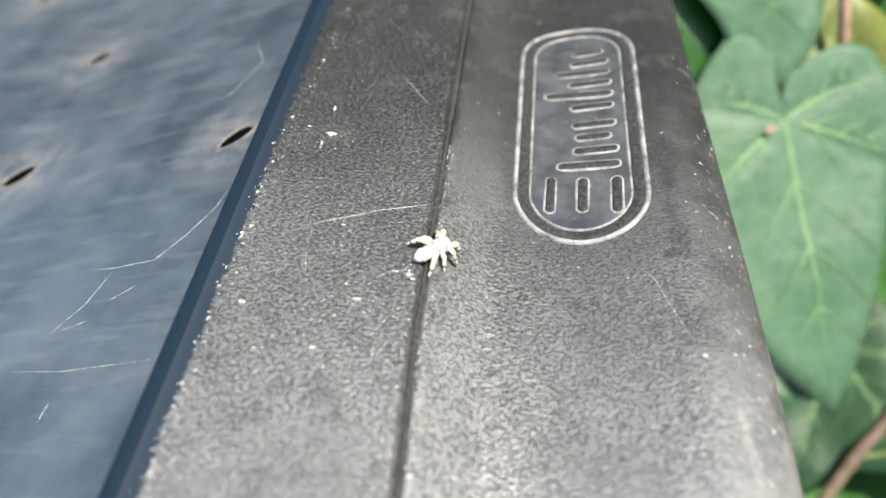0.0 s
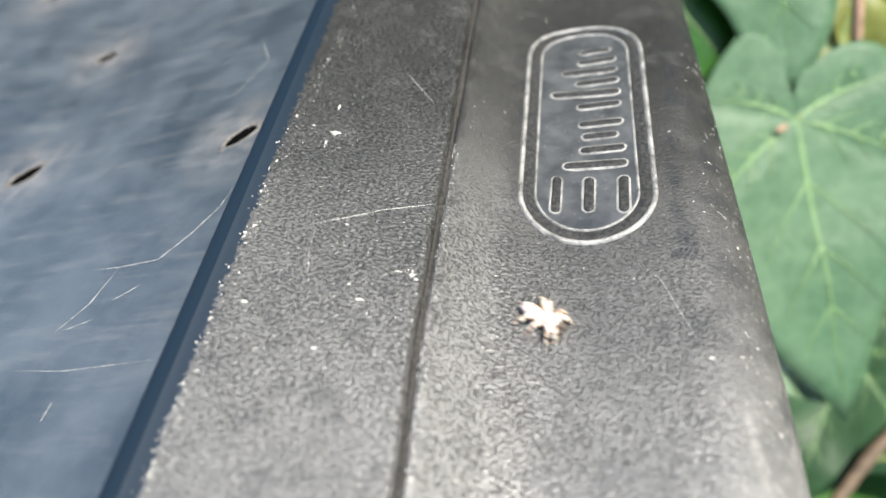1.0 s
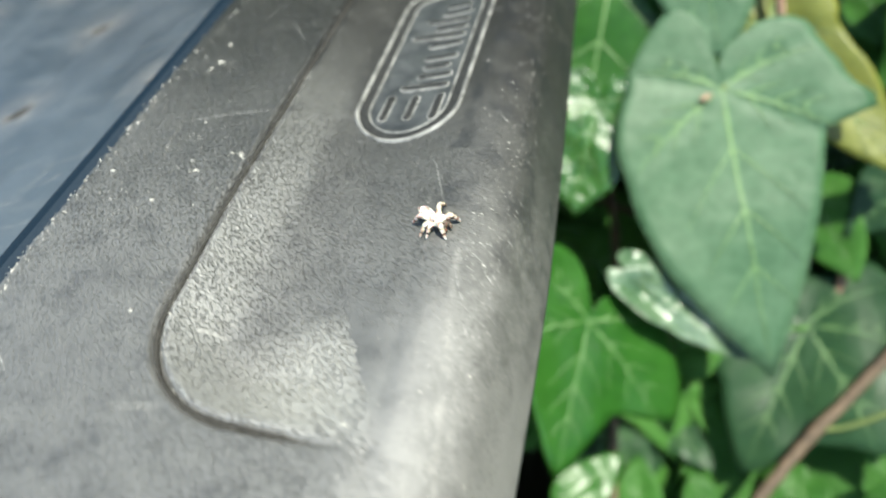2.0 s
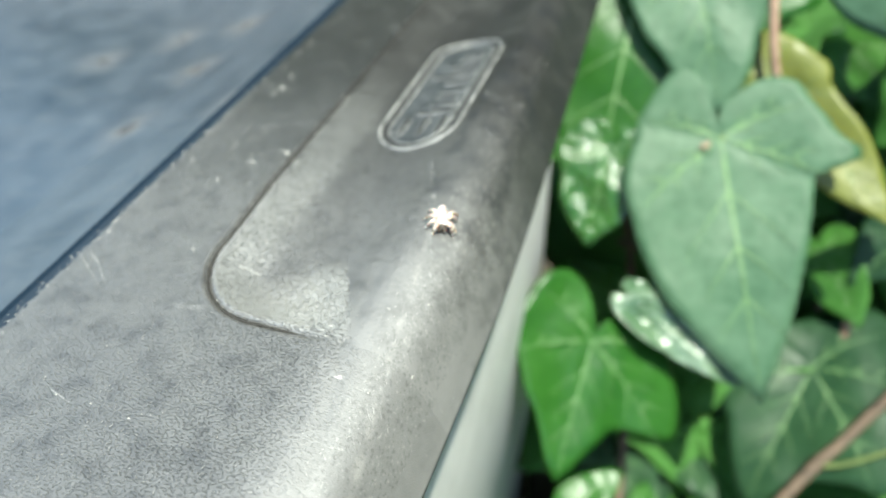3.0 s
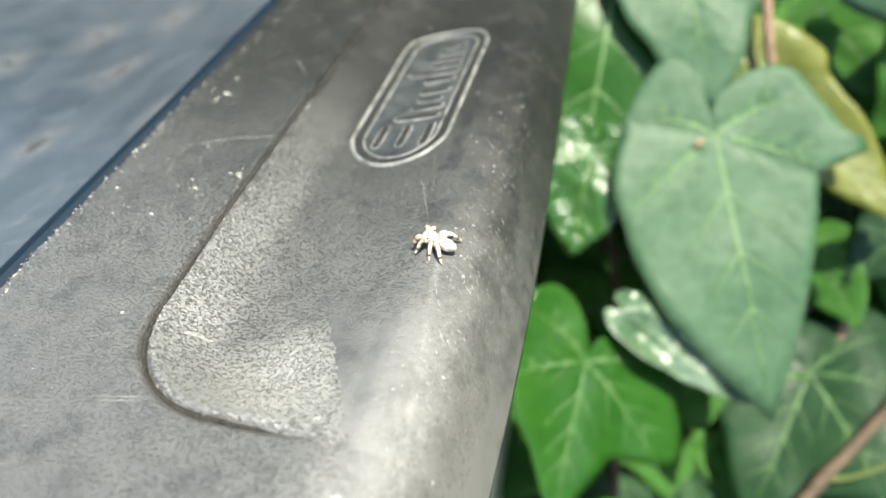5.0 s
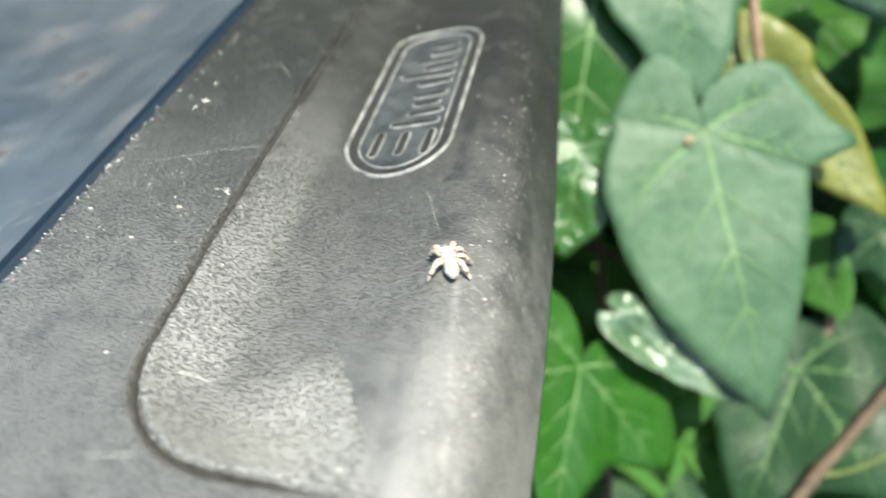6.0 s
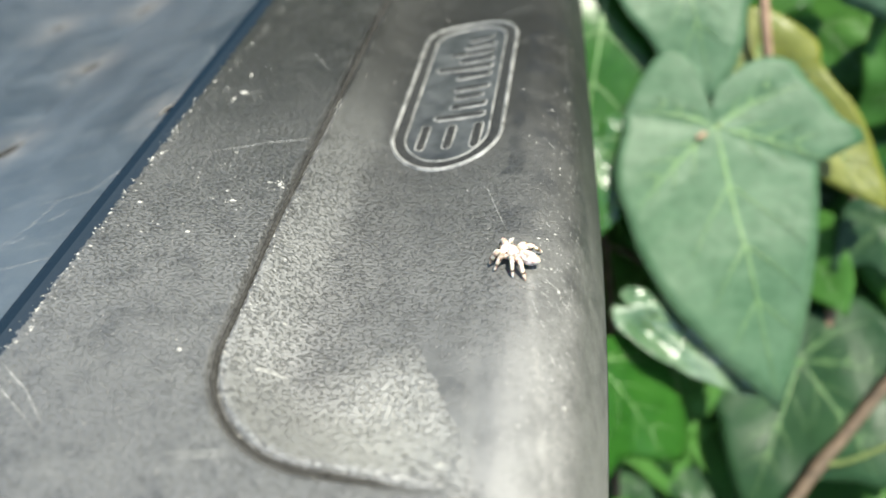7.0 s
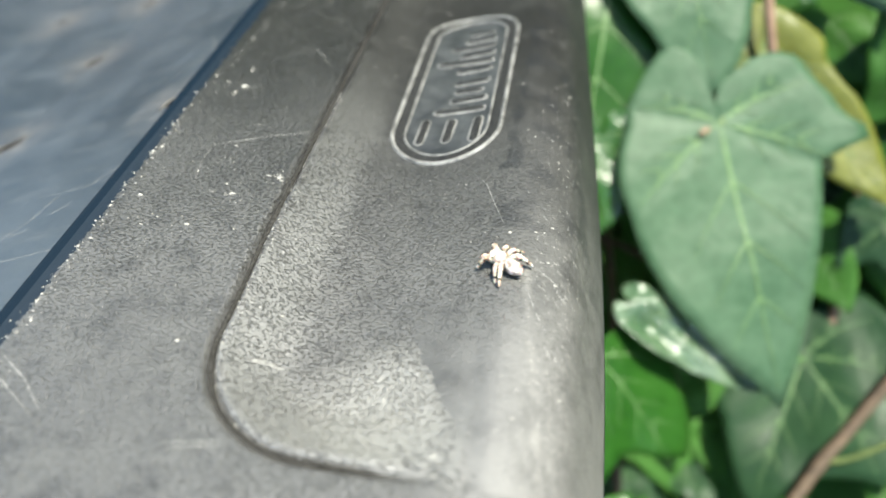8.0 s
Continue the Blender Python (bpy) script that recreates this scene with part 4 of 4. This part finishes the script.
    leaf((133.0, 131.8, -101.0), (129.7, 116.9, -114.4), (-0.27, -0.49, 0.83), "heart", DUSK, 0.5, 0.06, 1, "")
    leaf((142.9, 131.0, -114.4), (143.0, 114.5, -127.0), (-0.3, -0.46, 0.84), "star", GREEN, 0.5, 0.06, 1, "")
    leaf((141.2, 115.9, -139.8), (120.7, 124.6, -132.2), (-0.25, -0.44, 0.86), "heart", GREEN, 0.5, 0.06, 1, "")
    leaf((114.5, 87.8, -178.9), (103.5, 70.8, -187.8), (-0.17, -0.29, 0.94), "star", GREEN, 0.5, 0.06, 1, "")
    leaf((144.1, 52.9, -146.1), (149.2, 37.1, -148.9), (-0.32, -0.24, 0.92), "heart", GREEN, 0.5, 0.06, 1, "")
    leaf((138.7, 58.3, -161.0), (137.8, 36.0, -169.6), (-0.27, -0.23, 0.93), "star", GREEN, 0.5, 0.06, 1, "")
    leaf((147.6, 29.0, -154.1), (151.9, 36.9, -142.8), (-0.33, -0.2, 0.92), "ovate", GREEN, 0.5, 0.06, 1, "")
    leaf((129.6, 39.8, -166.6), (115.2, 22.9, -174.5), (-0.23, -0.18, 0.96), "ovate", GREEN, 0.5, 0.06, 1, "")
    leaf((101.6, 22.0, -175.5), (94.1, 36.9, -164.8), (-0.16, -0.19, 0.97), "heart", GREEN, 0.5, 0.06, 1, "")
    leaf((78.2, 16.2, -174.4), (76.0, 35.2, -160.8), (-0.09, -0.18, 0.98), "ovate", GREEN, 0.5, 0.06, 1, "")
    leaf((143.2, 127.7, -36.0), (124.9, 116.8, -63.8), (-0.25, -0.80, 0.55), "star", GREEN, 0.4, 0.06, 1.0, "")
    leaf((115.8, 151.6, -45.3), (134.9, 132.9, -58.1), (-0.25, -0.80, 0.55), "ovate", DEEP, 0.4, 0.06, 1.0, "")
    leaf((139.9, 100.2, -61.6), (123.5, 98.2, -69.5), (-0.25, -0.80, 0.55), "ovate", FRESH, 0.4, 0.06, 0.8, "")
    leaf((120.8, 109.2, -102.1), (134.1, 85.7, -113.8), (-0.25, -0.80, 0.55), "heart", DEEP, 0.4, 0.06, 1.0, "")
    leaf((141.4, 107.0, -92.2), (128.4, 97.1, -105.2), (-0.25, -0.80, 0.55), "star", DUSK, 0.4, 0.06, 1.0, "")
    # a dry brown fleck beside the broad leaf's petiole
    fleck = blob((0, 0, 0), (0.0017, 0.0008, 0.0003), 8, 14)
    fleck.transform(Matrix.Translation(Vector((74.9, 89.3, -51.7)) / 1000) @ Vector((0.067, -0.654, 0.753)).to_track_quat("Z", "Y").to_matrix().to_4x4() @ Matrix.Rotation(0.5, 4, "Z"))
    part("blemish", fleck, PINK, broad, "dry brown fleck")
    stem(BARK, 1.9, 2, [(151.9, 74.6, -116.5), (143.1, 65.7, -126.0), (133.8, 54.5, -135.6), (126.6, 46.1, -140.8), (119.3, 36.1, -146.8), (110.6, 23.5, -153.7)])
    stem(LIME, 0.9, 0.8, [(126.6, 46.1, -140.8), (133.6, 46.7, -137.9), (142.7, 49.8, -132.2), (152.8, 53.4, -124.8)])
    stem(BARK, 1.4, 1.6, [(50.4, 107.5, -89.4), (56.4, 94.1, -108.4), (60.2, 80.1, -124.9), (63.6, 60.1, -143.5), (67.5, 31.3, -161.1), (69.3, 19.1, -167.1)])
    stem(PINK, 1.7, 1.6, [(134.0, 116.8, -84.4), (133.0, 107.9, -98.1), (132.5, 99.4, -107.8), (132.0, 91.7, -118.4), (132.0, 83.3, -131.2)])
    stem(PINK, 1.5, 1.4, [(86.5, 124.8, -17.8), (88.7, 115.0, -27.9), (92.2, 109.3, -39.7)])
    stem(BARK, 1.2, 0.8, [(123.3, 100.0, -123.0), (128.4, 107.7, -112.9), (133.9, 103.2, -115.6)])
    stem(BARK, 2.2, 2.2, [(128.6, 48.6, -138.8), (126.6, 46.1, -140.8), (124.6, 43.4, -142.5)])
    stem(BARK, 1.0, 0.9, [(49.7, 104.9, -109.5), (59.8, 103.0, -110.5), (71.8, 98.7, -112.9)])
    stem(LIME, 0.8, 0.7, [(79.7, 92.9, -51.2), (79.1, 99.4, -50.2), (78.3, 111.4, -49.7), (75.6, 130.9, -42.9)])


def build_ivy_bed():
    """The shaded mass of ivy behind and below the near leaves."""
    rng = random.Random(11)
    bed = tagged(new("ivy_bed"), "dense shaded ivy growing up round the tote", "ivy")
    meshes = []
    for k, (shape, mat) in enumerate((("star", DEEP), ("heart", DEEP), ("ovate", GREEN), ("star", GREEN), ("heart", DEEP))):
        bm = leaf_blade(shape, 5, 40, 1.0, 0.07, 3.1 * k)
        me = bpy.data.meshes.new("bed_leaf")
        bm.normal_update()
        bm.to_mesh(me)
        bm.free()
        me.materials.append(mat)
        me.polygons.foreach_set("use_smooth", [True] * len(me.polygons))
        meshes.append(me)
    spots = []
    while len(spots) < 130:
        x, y = rng.uniform(38, 250), rng.uniform(-50, 170)
        spots.append((x, y, -58 + 0.9 * (y - 92) - 0.12 * abs(x - 100) - rng.uniform(75, 140)))
    while len(spots) < 230:
        x, y = rng.uniform(55, 330), rng.uniform(-120, 330)
        spots.append((x, y, rng.uniform(-285, -175) + 0.20 * max(0, y - 120) + 0.12 * max(0, x - 150)))
    while len(spots) < 290:
        spots.append((rng.uniform(-420, 40), rng.uniform(FAR_END + 45, FAR_END + 260), rng.uniform(-170, -40)))
    # a looser layer close behind the large leaves
    face = Vector((0.067, -0.654, 0.753)).normalized()
    across = Vector((1, 0, 0)) - face * face.x
    along = face.cross(across)
    while len(spots) < 336:
        p = Vector((79.0, 92.5, -50.5)) + across * rng.uniform(-32, 100) + along * rng.uniform(-115, 70) - face * rng.uniform(62, 88)
        spots.append(tuple(p))
    for x, y, z in spots:
        base = Vector((x, y, z))
        away = Vector((rng.uniform(-1, 1), rng.uniform(-1.4, 0.4), rng.uniform(-0.9, 0.1))).normalized()
        tip = base + away * rng.uniform(38, 70)
        face = Vector((rng.uniform(-0.5, 0.4), rng.uniform(-0.9, 0.1), 1))
        ob = new("leaf", rng.choice(meshes))
        ob.parent = bed
        ob.matrix_basis = leaf_pose(base, tip, face)
    for k in range(26):
        x, y = rng.uniform(60, 280), rng.uniform(-60, 260)
        pts = [Vector((x, y, -300)) / 1000]
        for j in range(4):
            pts.append(pts[-1] + Vector((rng.uniform(-25, 25), rng.uniform(-25, 25), rng.uniform(25, 42))) / 1000)
        part("stem", tube(pts, [0.0022, 0.002, 0.0018, 0.0015, 0.001], 6), BARK, bed)


def build_ground():
    n = 60
    rows = []
    for i in range(n + 1):
        row = []
        for j in range(n + 1):
            fx, fy = (i / n * 2 - 1), (j / n * 2 - 1)
            x, y = math.copysign(abs(fx) ** 3 * 400 + abs(fx) * 0.6, fx), math.copysign(abs(fy) ** 3 * 400 + abs(fy) * 0.6, fy)
            row.append((x, y, -0.300 + 0.006 * noise.noise(Vector((x * 9, y * 9, 0)))))
        rows.append(row)
    tagged(part("ground", sheet(rows), SOIL), "dark soil and leaf litter under the ivy", "ground", kind="structure")


def build_added_bank():
    """An ivy-grown bank added ahead of and beside the tote to darken its reflections: a thick rounded core under a coat
    of leaves.
    """
    rng = random.Random(8)
    line = [(-1.0, 0.66), (-0.5, 0.62), (-0.1, 0.60), (0.3, 0.58), (0.62, 0.48), (0.80, 0.25), (0.86, -0.1), (0.9, -0.55)]
    pts = []
    for (xa, ya), (xb, yb) in zip(line, line[1:]):
        pts += [(xa + (xb - xa) * k / 10, ya + (yb - ya) * k / 10) for k in range(10)]
    prof = [(1.0, -0.31), (1.01, 0.0), (1.03, 0.3), (1.07, 0.6), (1.13, 0.8), (1.22, 0.9), (1.4, 0.93), (1.6, 0.85), (1.72, 0.6), (1.78, 0.2), (1.8, -0.31)]
    rows = []
    for k, z in prof:
        row = []
        for x, y in pts:
            q = 0.07 * noise.noise(Vector((x * 6, y * 6, z * 6 + k)))
            row.append((x * (k + q), y * (k + q), z + q * (z > -0.3)))
        rows.append(row)
    bm = sheet(rows)
    for side in (0, -1):
        bm.faces.new([bm.verts.new(row[side]) for row in rows])
    outline = [(0, 0), (0.35, 0.42), (0.55, 0.30), (1.0, 0), (0.55, -0.30), (0.35, -0.42)]
    for _ in range(5200):
        i, j = rng.uniform(0, len(prof) - 1.01), rng.uniform(0, len(pts) - 1.01)
        a, b = int(i), int(j)
        fa, fb = i - a, j - b
        p = (Vector(rows[a][b]) * (1 - fa) + Vector(rows[a + 1][b]) * fa) * (1 - fb) + (Vector(rows[a][b + 1]) * (1 - fa) + Vector(rows[a + 1][b + 1]) * fa) * fb
        nrm = (Vector(rows[a][b + 1]) - Vector(rows[a][b])).cross(Vector(rows[a + 1][b]) - Vector(rows[a][b])).normalized()
        if nrm.dot(Vector((p.x, p.y, 0))) > 0 and a < 5 or nrm.z < 0 and a in (5, 6):
            nrm.negate()
        face = (nrm + Vector((rng.uniform(-0.6, 0.6), rng.uniform(-0.6, 0.6), rng.uniform(-0.1, 0.9)))).normalized()
        u = Vector((rng.uniform(-0.7, 0.7), rng.uniform(-0.7, 0.7), rng.uniform(-1, -0.2)))
        u = (u - face * u.dot(face)).normalized()
        v = face.cross(u)
        size = rng.uniform(0.035, 0.075)
        p += nrm * rng.uniform(0.0, 0.03)
        fold = rng.uniform(0.05, 0.25)
        vs = [bm.verts.new(p + size * (f * u + g * v + fold * abs(g) * face)) for f, g in outline]
        bm.faces.new((vs[0], vs[1], vs[2], vs[3]))
        bm.faces.new((vs[0], vs[3], vs[4], vs[5]))
    tagged(part("ivy_hedge", bm, DEEP, None, "", False), "bank of dark ivy added behind the tote to darken reflections", "hedge", kind="stuff")


# ---- the spider ----
def blob(center, radii, rings=12, sides=18, turn=None):
    bm = bmesh.new()
    bmesh.ops.create_uvsphere(bm, u_segments=sides, v_segments=rings, radius=1.0)
    m = Matrix.Translation(center) @ (turn or Matrix()) @ Matrix.Diagonal((*radii, 1))
    bm.transform(m)
    return bm


def build_spider():
    """A small jumping spider, head to +x, feet on z = 0; its lengths are in millimetres."""
    mm = Matrix.Scale(0.00089, 4)
    spider = tagged(new("jumping_spider"), "small cream jumping spider with banded tan legs", "spider")

    legs = []

    def add(name, bm, mat, parent=spider, label=""):
        bm.transform(mm)
        return part(name, bm, mat, parent, label)

    def rough(bm, amount, seed):
        for v in bm.verts:
            v.co += v.normal * amount * noise.noise(v.co * 3.3 + Vector((seed, 0, 0)))
        return bm

    head = blob((1.15, 0, 1.35), (1.45, 1.15, 0.95))
    for v in head.verts:
        if v.co.x > 1.2:
            v.co.z += 0.12 * (v.co.x - 1.2)
    head.normal_update()
    head = add("cephalothorax", rough(head, 0.10, 1), BODY)
    add("face", rough(blob((2.25, 0, 1.22), (0.62, 0.98, 0.80)), 0.08, 3), FACE, head, "dark face below the eyes")
    tail = blob((-1.60, 0, 1.25), (1.70, 1.0, 0.92))
    for v in tail.verts:
        s = (v.co.x + 1.60) / 1.70
        k = 1 - 0.35 * max(0, -s) ** 2
        v.co.y *= k
    tail.normal_update()
    add("abdomen", rough(tail, 0.12, 5), BODY)
    for side in (1, -1):
        add("eye", blob((2.52, 0.36 * side, 1.62), (0.16, 0.27, 0.27), 8, 10), EYE, head, "large black front eye")
        add("eye", blob((2.28, 0.85 * side, 1.72), (0.16, 0.18, 0.18), 8, 10), EYE, head)
        add("eye", blob((1.2, 0.92 * side, 2.0), (0.14, 0.14, 0.14), 8, 10), EYE, head)
        add("palp", tube([(2.3, 0.45 * side, 1.1), (2.8, 0.55 * side, 0.95), (3.0, 0.45 * side, 0.45)], [0.24, 0.27, 0.2]), FACE, spider, "blackish palp")
        for hip, reach, knee, r in ((1.75, (3.3, 1.9), 1.75, 0.50), (1.2, (2.2, 2.8), 1.65, 0.40), (0.6, (-0.7, 3.1), 1.6, 0.38), (0.1, (-2.5, 2.8), 1.7, 0.42)):
            fx, fy = reach
            pts = [(hip, 0.65 * side, 1.05), (hip + 0.42 * (fx - hip), (0.65 + 0.42 * (fy - 0.65)) * side, knee + 0.15),
                   (hip + 0.68 * (fx - hip), (0.65 + 0.70 * (fy - 0.65)) * side, knee * 0.72), (hip + 0.88 * (fx - hip), (0.65 + 0.90 * (fy - 0.65)) * side, 0.5), (fx, fy * side, 0.06)]
            leg = add("leg", rough(tube(pts, [r * 0.8, r * 0.9, r * 0.72, r * 0.52, r * 0.26], 10), 0.07, hip), LEGM)
            legs.append((leg, Vector((hip, 0.65 * side, 1.05)) * 0.00089, side))
            for q in (1.55, 2.6):
                k = int(q)
                p0, p1 = Vector(pts[k]), Vector(pts[k + 1])
                mid, way = p0.lerp(p1, q - k), (p1 - p0).normalized() * 0.16
                w = r * (0.86, 0.66, 0.46)[k - 1]
                add("band", tube([mid - way, mid, mid + way], [w * 1.04, w * 1.1, w * 1.04], 8), FACE, leg, "dark band")
    return spider, legs


SPIDER_WAY = [
    (0, 0.8, -7.7, 46),
    (0.5, 0.7, -7.7, 46),
    (0.7, 0.8, -7.5, 44),
    (0.8, 4.8, -8.4, -10),
    (0.9, 8, -10.3, -30),
    (1, 14, -12.9, -28),
    (1.2, 16.6, -14.8, -24),
    (1.4, 22.2, -16.3, -8),
    (1.5, 27, -17.5, -20),
    (1.7, 27.6, -17.9, -22),
    (2.2, 33, -20.8, -40),
    (2.8, 35.6, -23.3, -63),
    (3, 35.6, -23.5, -69),
    (3.3, 35.2, -22.7, -78),
    (3.6, 35.4, -22.7, -105),
    (4, 34.7, -21.7, -160),
    (4.3, 33.7, -21, -168),
    (4.7, 33.8, -20.9, -174),
    (5.2, 33.4, -21.1, -215),
    (5.8, 32.9, -21.2, -250),
    (6, 33.1, -21.2, -246),
    (6.3, 33.2, -21.9, -228),
    (6.5, 32.8, -21.7, -214),
    (6.8, 33.2, -21.5, -201),
    (7, 32.7, -21.3, -196),
    (7.3, 32.2, -21.6, -194),
    (7.6, 32.4, -22.5, -187),
    (8, 31.9, -23.7, -217),
]


def spider_pose(x, y, yaw):
    n = lid_normal(x, y)
    d = Vector((math.cos(radians(yaw)), math.sin(radians(yaw)), 0))
    d = (d - n * d.dot(n)).normalized()
    m = Matrix((d, n.cross(d), n)).transposed().to_4x4()
    return Matrix.Translation(on_lid(x, y, 0.03)) @ m


def motions(spider, legs):
    walk(spider, [(t, spider_pose(x, y, yaw)) for t, x, y, yaw in SPIDER_WAY])
    # the legs step in two alternating sets of four, as far as the body has gone and turned
    ts, xs, ys, yaws = (np.array(v, float) for v in zip(*SPIDER_WAY))
    fine = np.arange(0, 8.001, 0.1)
    px, py, pa = (np.interp(fine, ts, v) for v in (xs, ys, yaws))
    gone = np.concatenate([[0], np.cumsum(np.hypot(np.diff(px), np.diff(py)) + 0.03 * np.abs(np.diff(pa)))])
    pace = np.gradient(gone, 0.1)
    for i, (leg, hip, side) in enumerate(legs):
        phase = math.pi * ((i + (side < 0)) % 2) + 0.35 * (i % 4)
        rest = (7, -5, 4, -8, -6, 8, -4, 5)[i]
        rows = []
        for t, g, v in zip(fine, gone, pace):
            amp = float(smoothstep(0.4, 6.0, v))
            w = 2 * math.pi * g / 6.0 + phase
            turn = side * (rest + 15 * amp * math.sin(w))
            lift = side * 13 * amp * max(0.0, math.cos(w))
            rows.append((float(t), Matrix.Translation(hip) @ Euler((radians(lift), 0, radians(turn))).to_matrix().to_4x4() @ Matrix.Translation(-hip)))
        walk(leg, rows)


build_ground()
build_added_bank()
tote = tagged(new("storage_tote"), "weathered storage tote with faded black lid and grey tub", "tote")
build_tub(tote)
build_lid(tote)
build_dust()
build_ivy()
build_ivy_bed()
jumper, jumper_legs = build_spider()
motions(jumper, jumper_legs)
